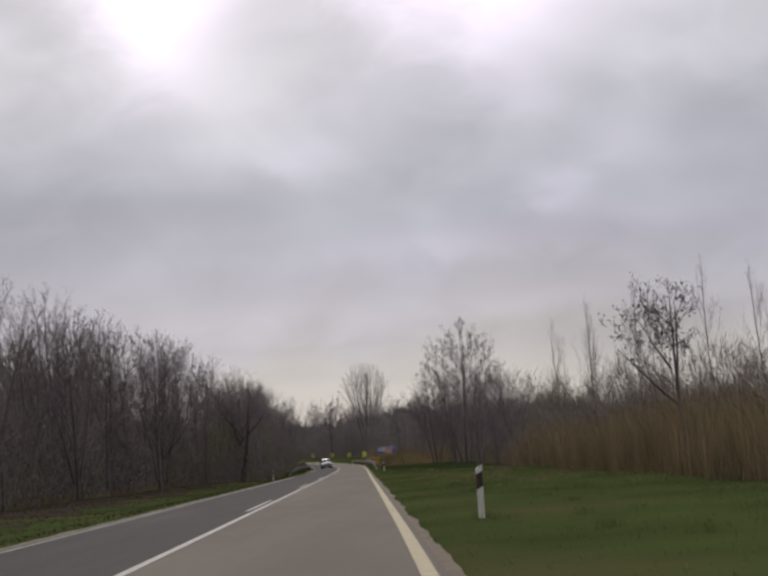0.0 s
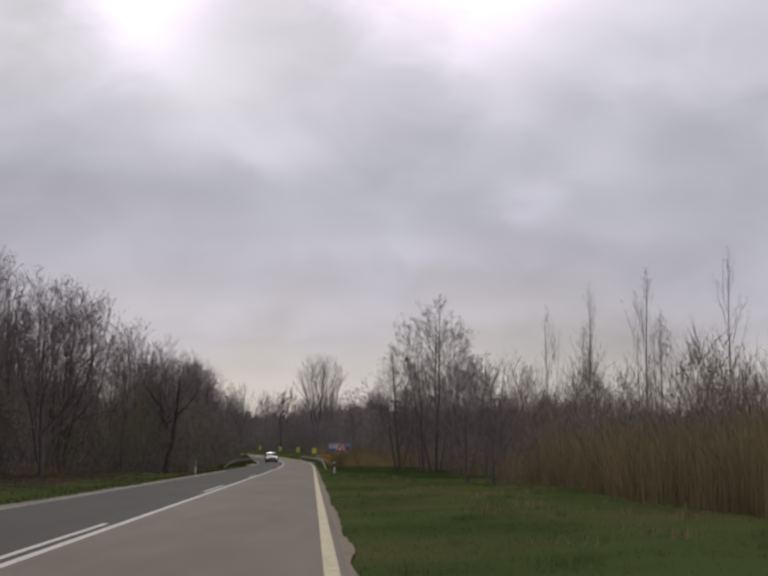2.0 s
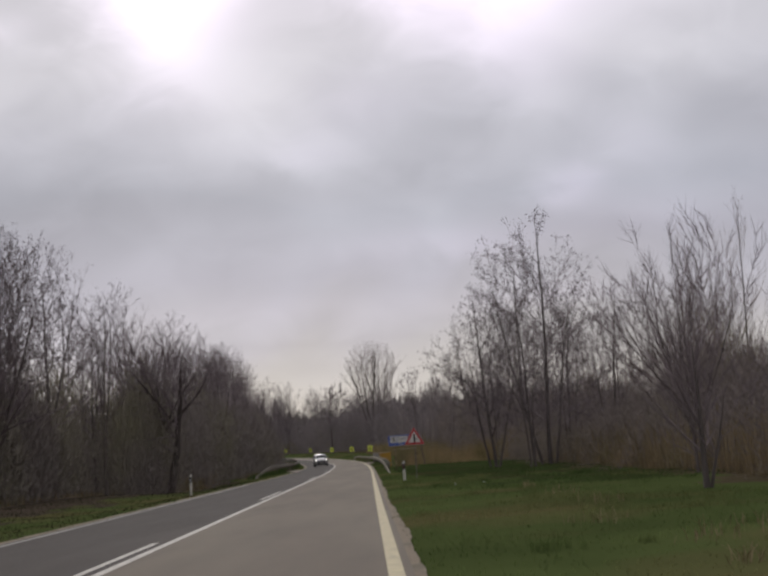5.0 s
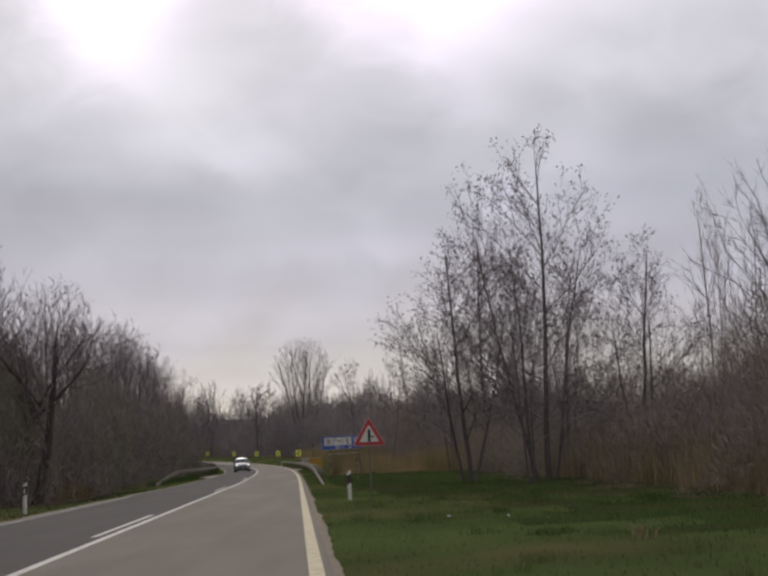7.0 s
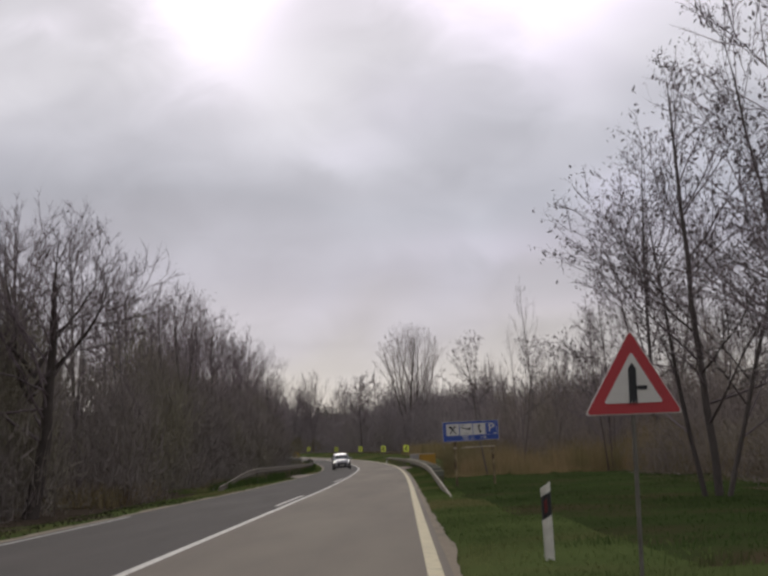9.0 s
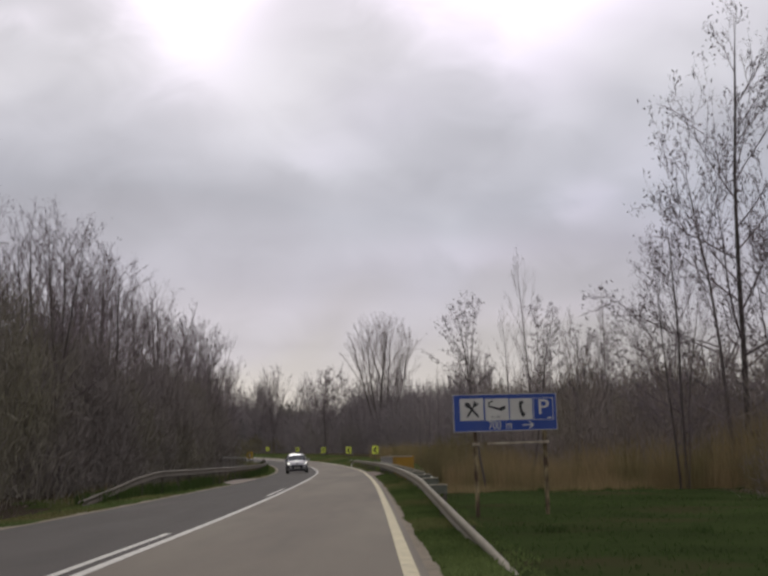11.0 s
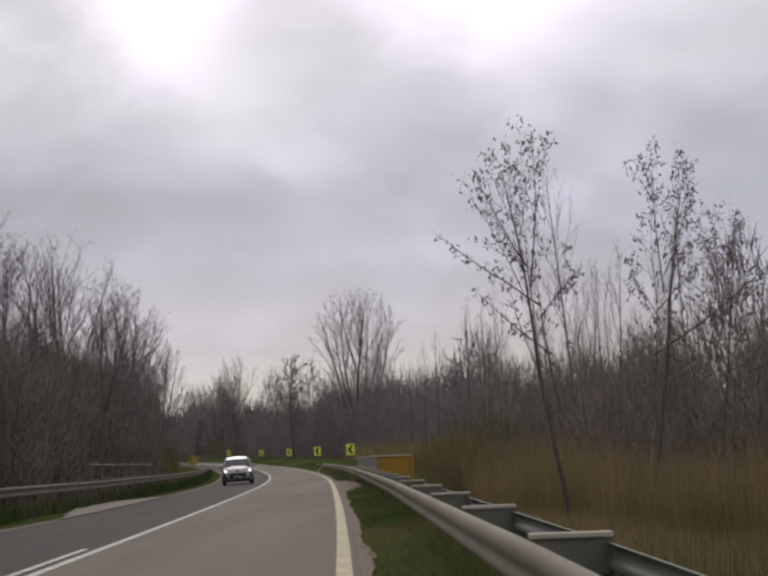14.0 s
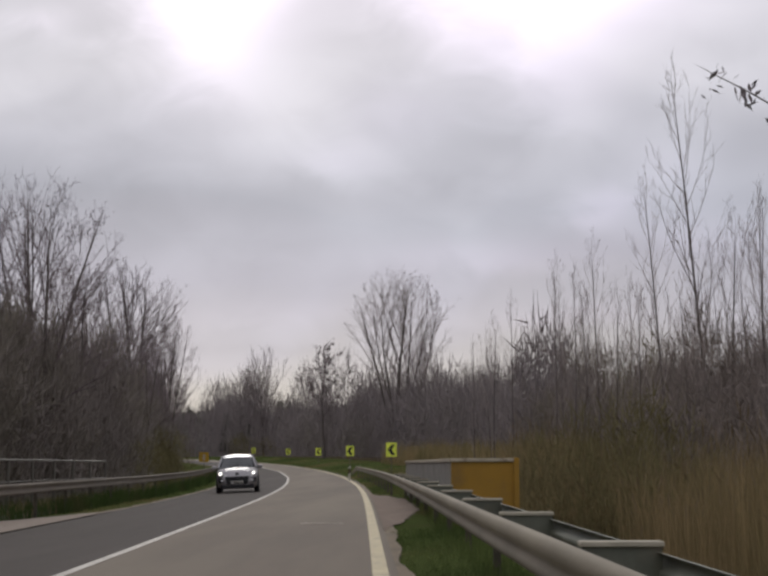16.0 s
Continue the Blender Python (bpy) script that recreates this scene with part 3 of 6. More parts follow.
def build_right_rail():
    rail = thing("guardrail", pose(0, 0, 0), "galvanised steel guardrail on spacer brackets with a second beam behind", "guardrail")
    ys, x, y, base = rail_path(lambda v: float(np.interp(v, [146, 165, 180, 196, 206, 240], [1.08, 0.95, 0.92, 0.92, 0.86, 0.80])), 146.5, 292.0)
    top = np.interp(ys, [145, 150, 157, 165, 169, 173, 177, 201], [-0.15, 0.02, 0.21, 0.43, 0.53, 0.57, 0.60, 0.615]) - 0.4 * smooth(284, 292, ys)
    part("beam", beam_mesh("beam", x, y, base + top - 0.025, -1, GALVANISED, profile=BROAD_BEAM, lower=TAN_STEEL), None, rail)
    me = post_mesh(0.95, GROOVE)
    bracket = bracket_mesh(0.40, GREEN_STEEL)
    step = 3.96
    y0 = 173.13 - 5 * step
    xs2, ys2, zs2 = [], [], []
    k = 0
    while y0 + k * step < 286:
        py = y0 + k * step
        px, pyy = np.interp(py, ys, x), np.interp(py, ys, y)
        pz = np.interp(py, ys, base)
        h = np.interp(py, ys, top)
        d = float(np.interp(py, FINE_Y, FINE_D))
        turn = math.degrees(math.atan(-d))
        if py < 163 or py > 240:
            p = part("post", me, None, rail)
            p.matrix_local = pose(px + 0.06, pyy, pz + h - 0.88, 0, 0, turn)
        if 163 < py < 240:
            reach_out = 0.40
            b = part("bracket", bracket, None, rail, "dark green steel spacer bracket")
            b.matrix_local = pose(px + 0.02, pyy, pz + h + 0.118, 0, 0, turn)
            flange = part("flange", box((reach_out + 0.02, 0.11, 0.028), (reach_out / 2, 0, 0.004), 0.006), PALE_ZINC, b, "pale top flange")
            ex, ey = px + reach_out * math.cos(math.atan(d)), pyy - reach_out * math.sin(math.atan(d))
            if py < 178:
                part("brace", rod(0.016, (ex, ey, pz + h + 0.10), (px + 0.08, pyy, pz + h - 0.30), 6), GALVANISED, rail, "pale diagonal brace")
            p = part("post", me, None, rail)
            p.matrix_local = pose(ex - 0.03, ey, pz + h - 0.93, 0, 0, turn)
            if py > 166:
                xs2.append(ex), ys2.append(ey), zs2.append(pz + h - 0.03)
        k += 1
    part("back_beam", beam_mesh("back_beam", np.array(xs2), np.array(ys2), np.array(zs2), 1, GREEN_STEEL, profile=[(d * 0.8, h * 0.72) for d, h in W_BEAM]), None, rail, "weathered green steel back beam")
    return rail


def build_left_rail():
    rail = thing("guardrail", pose(0, 0, 0), "weathered galvanised steel guardrail along the far verge", "guardrail")
    ys, x, y, base = rail_path(lambda v: ROAD_L - 1.25 - 0.9 * float(1 - smooth(178, 198, v)), 178.0, 322.0)
    top = 0.06 + 0.73 * smooth(177, 192, ys) - 0.5 * smooth(312, 322, ys)
    part("beam", beam_mesh("beam", x, y, base + top, 1, OLD_STEEL, profile=[(d * 0.8, h * 0.9) for d, h in W_BEAM]), None, rail)
    me = post_mesh(0.95, GROOVE)
    for py in np.arange(184, 318, 3.96):
        p = part("post", me, None, rail)
        px, pyy, pz, h = (float(np.interp(py, ys, a)) for a in (x, y, base, top))
        p.matrix_local = pose(px - 0.06, pyy, pz + h - 0.86, 0, 0, 180 + math.degrees(math.atan(-float(np.interp(py, FINE_Y, FINE_D)))))
    return rail


def build_bridge_railing():
    """The pipe railing of the culvert on the far side."""
    a, b = Vector((-13.05, 225.5, 0)), Vector((-13.40, 244.0, 0))
    z = float(ground_z(-12.1, 229)) + 0.08
    rail = thing("pipe_railing", pose(a.x, a.y, z), "grey pipe railing on a culvert wall", "railing")
    d = b - a
    part("coping", box((0.35, d.length + 0.4, 0.5), tuple(d / 2 + Vector((0, 0, -0.28))), 0.02), CONCRETE, rail, "concrete coping")
    part("top_rail", rod(0.028, (0, 0, 1.42), (d.x, d.y, 1.42)), ZINC_POST, rail)
    part("mid_rail", rod(0.016, (0, 0, 0.85), (d.x, d.y, 0.85)), ZINC_POST, rail)
    for i in range(8):
        f = i / 7
        part("post", rod(0.04, (d.x * f, d.y * f, 0.05), (d.x * f, d.y * f, 1.42)), ZINC_POST, rail)
    return rail


def build_parapet():
    """A box-like bridge parapet behind the guardrail: ochre end, grey flank, pale capping."""
    ob = thing("parapet", pose(-1.90, 221.6, -0.7, 0, 0, 3), "concrete bridge parapet with an ochre painted end and pale capping", "parapet")
    part("flank", box((0.14, 17.0, 2.12), (0.07, 8.62, 1.06), 0.01), CONCRETE, ob, "grey concrete flank")
    part("end_face", box((1.30, 0.12, 2.12), (0.65, 0.06, 1.06), 0.01), OCHRE, ob, "ochre painted end face")
    part("far_flank", box((0.14, 16.8, 2.10), (1.23, 8.55, 1.05), 0.01), CONCRETE, ob)
    part("capping", box((1.36, 0.20, 0.07), (0.65, 0.06, 2.155), 0.01), CREAM_STEEL, ob, "pale capping strip")
    part("capping", box((0.20, 16.9, 0.07), (0.07, 8.66, 2.155), 0.01), CREAM_STEEL, ob, "pale capping strip")
    part("corner_post", box((0.10, 0.10, 2.2), (1.27, -0.03, 1.1), 0.01), OCHRE, ob)
    return ob


build_right_rail()
build_left_rail()
build_bridge_railing()
build_parapet()


# ---- posts and signs ----
def build_delineator(x, y, h, rear, label, lean=0.0):
    """A hollow plastic post with a slanted head, a black band and a reflector."""
    z = float(ground_z(x, y)) - 0.02
    ob = thing("delineator", pose(x, y, z, lean, lean * 0.6, rear), label, "delineator post", "delineators")
    w, d = 0.115, 0.09
    section = [(-w / 2, 0.03), (-w / 2 + 0.012, -0.028), (0, -0.045), (w / 2 - 0.012, -0.028), (w / 2, 0.03), (0, 0.045)]

    def slab(z0, z1, slant0, slant1, grow=0.0):
        bm = bmesh.new()
        rings = []
        for zz, sl in ((z0, slant0), (z1, slant1)):
            rings.append([bm.verts.new((px * (1 + grow), py * (1 + grow), zz + px * sl)) for px, py in section])
        n = len(section)
        for i in range(n):
            bm.faces.new((rings[0][i], rings[0][(i + 1) % n], rings[1][(i + 1) % n], rings[1][i]))
        bm.faces.new(rings[0][::-1])
        bm.faces.new(rings[1])
        bmesh.ops.recalc_face_normals(bm, faces=bm.faces)
        return bm

    part("shaft", slab(-0.1, h - 0.36, 0, 0.55), POST_WHITE, ob)
    part("band", slab(h - 0.36, h - 0.10, 0.55, 0.55, 0.004), SIGN_BLACK, ob, "black band")
    part("head", slab(h - 0.10, h, 0.55, 0.62), POST_WHITE, ob)
    part("reflector", plate([(-0.03, h - 0.32), (0.006, h - 0.30), (0.006, h - 0.15), (-0.03, h - 0.17)], 0.008, -0.049), REFLECTOR_RED if rear == 0 else REFLECTOR_WHITE, ob, "red reflector" if rear == 0 else "round white reflectors")
    return ob


build_delineator(1.61, 24.6, 0.90, 0, "white plastic delineator post with black band and red reflector", 1.0)
build_delineator(-0.02, 122.3, 0.86, 0, "white plastic delineator post beside the warning sign", -1.5)
build_delineator(-9.72, 125.0, 0.92, 2, "white plastic delineator post on the far verge", 1.0)
build_delineator(-6.0, 274.6, 0.85, 0, "white plastic delineator post at the start of the bend", 0.0)


def build_warning_sign():
    """A red-bordered triangle for a side road, on one zinc post."""
    ob = thing("warning_sign", pose(0.45, 118.5, float(ground_z(0.45, 118.5)), 0, 0, 2), "red and white triangular junction warning sign on a zinc post", "road sign")
    cz, side = 1.73, 0.86
    h = side * math.sqrt(3) / 2

    def tri(k):
        return [(-side / 2 * k, -h / 3 * k), (side / 2 * k, -h / 3 * k), (0, 2 * h / 3 * k)]

    def up(pts):
        return [(x, z + cz) for x, z in pts]

    part("post", rod(0.020, (0, 0.05, -0.2), (0, 0.05, 2.1)), ZINC_POST, ob)
    part("back_plate", plate(up(rounded(tri(1.0), 0.05)), 0.02, 0.006), SIGN_WHITE, ob, "white rim of the plate")
    part("border", plate(up(rounded(tri(0.965), 0.045)), 0.006, 0.0), SIGN_RED, ob, "red border")
    part("field", plate(up(rounded(tri(0.60), 0.03)), 0.004, -0.004), SIGN_WHITE, ob, "white field")
    part("main_road", plate(up([(-0.035, -0.17), (-0.012, -0.13), (0.0, -0.17), (0.012, -0.13), (0.035, -0.17), (0.035, 0.15), (0.0, 0.20), (-0.035, 0.15)]), 0.003, -0.008), SIGN_BLACK, ob, "black arrow of the main road")
    part("side_road", plate(up([(0.036, -0.035), (0.125, -0.035), (0.125, 0.0), (0.036, 0.0)]), 0.003, -0.008), SIGN_BLACK, ob, "black bar of the side road")
    part("clamp", box((0.09, 0.05, 0.04), (0, 0.04, cz - 0.12)), ZINC_POST, ob)
    part("clamp", box((0.09, 0.05, 0.04), (0, 0.04, cz + 0.22)), ZINC_POST, ob)
    return ob


def lettering(name, text, size, at, mat, parent, width=1.0, label=""):
    """Flat letters in the x-z plane, left aligned at the point given."""
    curve = bpy.data.curves.new(name, "FONT")
    curve.body, curve.size, curve.extrude = text, size, 0.001
    tmp = new(name, curve)
    me = bpy.data.meshes.new_from_object(tmp.evaluated_get(bpy.context.evaluated_depsgraph_get()))
    bpy.data.objects.remove(tmp)
    bpy.data.curves.remove(curve)
    me.name = name
    me.materials.clear()
    me.materials.append(mat)
    ob = part(name, me, None, parent, label)
    ob.matrix_local = pose(*at, 90, 0, 0) @ Matrix.Diagonal((width, 1, 1, 1))
    return ob


def build_services_sign():
    """The blue board: knife and fork, bed, telephone, parking, 700 m ahead to the right."""
    ax, ay, bx, by = -0.63, 160.54, 1.54, 161.45
    length = math.hypot(bx - ax, by - ay)
    z0, z1 = 1.75, 2.50
    ob = thing("services_sign", pose(ax, ay, 0, 0, -1.4, math.degrees(math.atan2(by - ay, bx - ax))), "blue and white roadside services board on two rusty posts", "road sign")
    L, H = length, z1 - z0

    def at(u, v):
        return (u * L, z0 + v * H)

    def quad(u0, v0, u1, v1):
        return [at(u0, v0), at(u1, v0), at(u1, v1), at(u0, v1)]

    part("panel", plate(rounded(quad(0, 0, 1, 1), 0.02, 2), 0.03, 0.0), SIGN_BLUE, ob)
    for q in ((0, 0.985, 1, 1.0), (0, 0, 1, 0.015), (0, 0, 0.005, 1), (0.995, 0, 1, 1)):
        part("rim", plate(quad(*q), 0.034, -0.004), SIGN_WHITE, ob, "pale metal rim")
    squares = [(0.062, 0.30, 0.285, 0.89), (0.302, 0.29, 0.528, 0.88), (0.540, 0.29, 0.758, 0.87)]
    fields = [part("field", plate(quad(*q), 0.004, -0.005), SIGN_WHITE, ob, "cream white field") for q in squares]

    def glyph(name, pts, field, label=""):
        u0, v0, u1, v1 = field
        part(name, plate([at(u0 + (u1 - u0) * a, v0 + (v1 - v0) * b) for a, b in pts], 0.003, -0.009), SIGN_BLACK, fields[squares.index(field)], label)

    sq = squares[0]
    # crossed fork and knife
    glyph("spoon", [(0.22, 0.80), (0.21, 0.70), (0.28, 0.60), (0.38, 0.57), (0.72, 0.16), (0.80, 0.12), (0.78, 0.22), (0.47, 0.64), (0.44, 0.74), (0.32, 0.83)], sq)
    glyph("fork", [(0.30, 0.14), (0.38, 0.22), (0.62, 0.62), (0.74, 0.66), (0.80, 0.78), (0.76, 0.80), (0.70, 0.72), (0.68, 0.73), (0.73, 0.84), (0.69, 0.86), (0.63, 0.76), (0.61, 0.77), (0.65, 0.87), (0.61, 0.88), (0.55, 0.72), (0.56, 0.64), (0.32, 0.30), (0.26, 0.18)], sq)
    sq = squares[1]
    glyph("bed", [(0.12, 0.62), (0.12, 0.70), (0.60, 0.56), (0.66, 0.60), (0.86, 0.68), (0.86, 0.52), (0.66, 0.42), (0.58, 0.46)], sq)
    glyph("pillow", [(0.12, 0.73), (0.12, 0.81), (0.32, 0.92), (0.35, 0.88), (0.19, 0.79), (0.19, 0.71)], sq)
    sq = squares[2]
    glyph("receiver", [(0.42, 0.86), (0.60, 0.90), (0.62, 0.78), (0.54, 0.74), (0.52, 0.62), (0.54, 0.50), (0.58, 0.36), (0.66, 0.34), (0.68, 0.22), (0.58, 0.12), (0.50, 0.20), (0.44, 0.42), (0.41, 0.60), (0.41, 0.76)], sq)
    frame_q = (0.768, 0.28, 0.965, 0.88)
    u0, v0, u1, v1 = frame_q
    for q in ((u0, v1 - 0.012, u1, v1), (u0, v0, u1, v0 + 0.012), (u0, v0, u0 + 0.005, v1), (u1 - 0.005, v0, u1, v1)):
        part("outline", plate(quad(*q), 0.003, -0.004), SIGN_WHITE, ob, "thin white outline")
    x, z = at(0.806, 0.43)
    lettering("parking_letter", "P", 0.44, (x, -0.008, z), SIGN_WHITE, ob, 1.25, "white letter P")
    x, z = at(0.36, 0.345)
    lettering("hours", "0 - 24", 0.085, (x, -0.012, z), SIGN_BLACK, ob, 0.9, "small black hours")
    x, z = at(0.325, 0.055)
    lettering("distance", "700", 0.240, (x, -0.008, z), SIGN_WHITE, ob, 0.80, "white distance lettering")
    lettering("unit", "m", 0.240, (x + 0.394, -0.008, z), SIGN_WHITE, ob, 0.80, "white unit lettering")
    part("arrow", plate([at(a, b) for a, b in ((0.655, 0.135), (0.745, 0.135), (0.717, 0.055), (0.726, 0.04), (0.770, 0.148), (0.726, 0.256), (0.717, 0.24), (0.745, 0.162), (0.655, 0.162))], 0.003, -0.006), SIGN_WHITE, ob, "white arrow to the right")
    part("small_note", plate(quad(0.905, 0.31, 0.945, 0.345), 0.003, -0.004), SIGN_WHITE, ob, "faint small print")
    base = float(ground_z(0.4, 161)) - 0.3
    for u in (0.21, 0.885):
        p = part("post", box((0.07, 0.07, z1 - 0.1 - base), (u * L, 0.075, (z1 - 0.1 + base) / 2), 0.008), RUST, ob, "rusty post with flaking paint")
    part("crossbar", box((0.56 * L, 0.045, 0.04), (0.60 * L, 0.02, 1.505), 0.006), CREAM_STEEL, ob, "cream painted crossbar")
    for u in (0.21, 0.885):
        part("clamp", box((0.12, 0.11, 0.06), (u * L, 0.06, 1.505), 0.006), CREAM_STEEL, ob)
    return ob


def build_chevron(x, y, zc, turn, size):
    z = float(ground_z(x, y))
    ob = thing("chevron_sign", pose(x, y, z, 0, 0, turn), "fluorescent yellow chevron board with a black arrow", "chevron sign", "chevron boards round the bend")
    h = zc - z
    w = size
    k, g = w * 0.385, w * 0.51
    part("board", plate(rounded([(-k, h - g), (k, h - g), (k, h + g), (-k, h + g)], 0.04, 2), 0.02, 0), SIGN_YELLOW, ob)
    part("chevron", plate([(0.70 * k, h + 0.74 * g), (0.05 * k, h + 0.74 * g), (-0.72 * k, h), (0.05 * k, h - 0.74 * g), (0.70 * k, h - 0.74 * g), (0.06 * k, h)], 0.004, -0.006), SIGN_BLACK, ob, "black chevron")
    part("post", rod(0.03, (0, 0.05, -0.1), (0, 0.05, h + 0.3)), ZINC_POST, ob)
    return ob


build_warning_sign()
build_services_sign()
for cx, cy, cz, turn in ((-3.67, 278.3, 2.28, 2), (-7.29, 307.9, 2.50, 4), (-12.55, 352.2, 2.88, 7), (-19.19, 391.9, 3.29, 11), (-27.0, 419.9, 3.73, 16)):
    build_chevron(cx, cy, cz, turn, 0.82)


def build_amber_board(x, y, s):
    z = float(ground_z(x, y))
    ob = thing("amber_board", pose(x, y, z, 0, 0, -6), "amber yellow square board on a post by the bend", "road sign")
    part("board", plate(rounded([(-s / 2, 1.1), (s / 2, 1.1), (s / 2, 1.1 + s), (-s / 2, 1.1 + s)], 0.03, 2), 0.02, 0), SIGN_ORANGE, ob)
    part("bar", plate([(-0.12, 1.25), (0.12, 1.25), (0.12, 1.75), (-0.12, 1.75)], 0.004, -0.006), CREAM_STEEL, ob, "faded unreadable marking")
    part("post", rod(0.03, (0, 0.05, -0.1), (0, 0.05, 1.6)), ZINC_POST, ob)


build_amber_board(-20.7, 320.0, 0.85)


# ---- the oncoming car ----
def build_car(m):
    """A silver five-door people carrier, nose towards -y, 4.36 m long, 1.84 m wide, 1.64 m high."""
    car = thing("car", m, "silver compact people carrier with its headlights on", "car")
    # stations along the length: y, half width, sill, shoulder height
    st = [(0.0, 0.62, 0.34, 0.62), (0.06, 0.74, 0.24, 0.80), (0.22, 0.84, 0.20, 0.90), (0.55, 0.90, 0.20, 0.99), (1.0, 0.915, 0.22, 1.06), (1.35, 0.92, 0.22, 1.08), (2.2, 0.92, 0.23, 1.07),
          (3.2, 0.915, 0.24, 1.08), (3.9, 0.89, 0.26, 1.08), (4.22, 0.82, 0.30, 1.04), (4.36, 0.70, 0.40, 0.92)]
    bm = bmesh.new()
    rings = []
    for y, w, lo, hi in st:
        mid = (lo + hi) / 2
        pts = [(-w * 0.86, lo), (-w * 0.97, lo + 0.10), (-w, mid), (-w * 0.975, hi - 0.10), (-w * 0.90, hi - 0.02), (-w * 0.45, hi + 0.035), (0, hi + 0.05),
               (w * 0.45, hi + 0.035), (w * 0.90, hi - 0.02), (w * 0.975, hi - 0.10), (w, mid), (w * 0.97, lo + 0.10), (w * 0.86, lo)]
        rings.append([bm.verts.new((x, y, z)) for x, z in pts])
    for a, b in zip(rings, rings[1:]):
        for i in range(len(a)):
            j = (i + 1) % len(a)
            bm.faces.new((a[i], a[j], b[j], b[i]))
    bm.faces.new(rings[0][::-1])
    bm.faces.new(rings[-1])
    bmesh.ops.recalc_face_normals(bm, faces=bm.faces)
    part("body", bm, CAR_PAINT, car, "silver paint", True)
    # glasshouse
    gh = [(0.98, 0.80, 1.06, 1.07), (1.25, 0.76, 1.06, 1.24), (1.75, 0.70, 1.06, 1.53), (2.15, 0.67, 1.06, 1.62), (2.9, 0.66, 1.06, 1.64), (3.6, 0.64, 1.06, 1.60), (4.0, 0.60, 1.06, 1.48), (4.25, 0.62, 1.02, 1.08)]

    def house(grow, lift, sl):
        bm = bmesh.new()
        rr = []
        for y, w, lo, hi in gh[sl]:
            w2 = 0.86
            pts = [(-w2, lo), (-w - grow, hi - 0.09), (-w * 0.86, hi + lift - 0.015), (0, hi + lift + 0.02), (w * 0.86, hi + lift - 0.015), (w + grow, hi - 0.09), (w2, lo)]
            rr.append([bm.verts.new((x, y, z)) for x, z in pts])
        return bm, rr

    for name, segments, strips in (("windscreen", (0, 1), (1, 2, 3, 4)), ("rear_window", (6,), (1, 2, 3, 4)), ("side_window", range(7), (0,)), ("side_window", range(7), (5,))):
        bm, rr = house(0, 0, slice(0, 8))
        for k in segments:
            for i in strips:
                bm.faces.new((rr[k][i], rr[k][i + 1], rr[k + 1][i + 1], rr[k + 1][i]))
        bmesh.ops.delete(bm, geom=[v for v in bm.verts if not v.link_faces], context="VERTS")
        bmesh.ops.recalc_face_normals(bm, faces=bm.faces)
        part(name, bm, CAR_GLASS, car, "dark tinted glass", True)
    bm, rr = house(0.005, 0.008, slice(2, 7))
    for a, b in zip(rr, rr[1:]):
        for i in (1, 2, 3, 4):
            bm.faces.new((a[i], a[i + 1], b[i + 1], b[i]))
    bmesh.ops.recalc_face_normals(bm, faces=bm.faces)
    part("roof", bm, CAR_PAINT, car, "silver roof", True)
    for s in (-1, 1):
        part("pillar", rod(0.045, (s * 0.845, 1.0, 1.07), (s * 0.68, 1.80, 1.53), 8), CAR_PAINT, car)
        part("pillar", rod(0.05, (s * 0.865, 2.55, 1.06), (s * 0.675, 2.55, 1.57), 8), CAR_BLACK, car)
        part("pillar", rod(0.09, (s * 0.85, 4.05, 1.06), (s * 0.63, 3.72, 1.56), 8), CAR_PAINT, car)
        mirror_ob = part("door_mirror", box((0.20, 0.13, 0.15), (s * 1.02, 1.22, 1.10), 0.045), CAR_PAINT, car, "silver mirror housing")
        part("mirror_foot", box((0.12, 0.05, 0.04), (s * 0.92, 1.24, 1.05), 0.01), CAR_BLACK, mirror_ob)
        lamp = part("headlight", plate([(s * 0.44, 0.72), (s * 0.80, 0.76), (s * 0.86, 0.92), (s * 0.74, 0.93), (s * 0.50, 0.80)], 0.26, 0.03), LAMP, car, "swept headlight lens")
        part("bulb", rod(0.058, (s * 0.72, 0.022, 0.835), (s * 0.72, 0.06, 0.835), 16), LIT, lamp, "lit dipped beam")
        housing = part("fog_housing", plate([(s * 0.46, 0.42), (s * 0.82, 0.44), (s * 0.84, 0.66), (s * 0.46, 0.62)], 0.24, 0.015), CAR_BLACK, car, "black fog lamp housing")
        part("fog_lamp", rod(0.05, (s * 0.66, 0.008, 0.54), (s * 0.66, 0.05, 0.54), 14), LAMP, housing)
        part("sill_trim", box((0.03, 2.0, 0.06), (s * 0.915, 2.15, 0.46), 0.01), CAR_BLACK, car)
        part("door_handle", box((0.03, 0.18, 0.03), (s * 0.925, 2.05, 0.90), 0.008), CAR_PAINT, car)
        for wy in (0.86, 3.47):
            arch = part("wheel_arch", rod(0.385, (s * 0.80, wy, 0.35), (s * 0.926, wy, 0.35), 28), CAR_BLACK, car)
            wheel = part("wheel", rod(0.325, (s * 0.72, wy, 0.325), (s * 0.935, wy, 0.325), 28), TYRE, car, "black tyre")
            part("rim", rod(0.215, (s * 0.90, wy, 0.325), (s * 0.942, wy, 0.325), 24), RIM, wheel, "alloy rim")
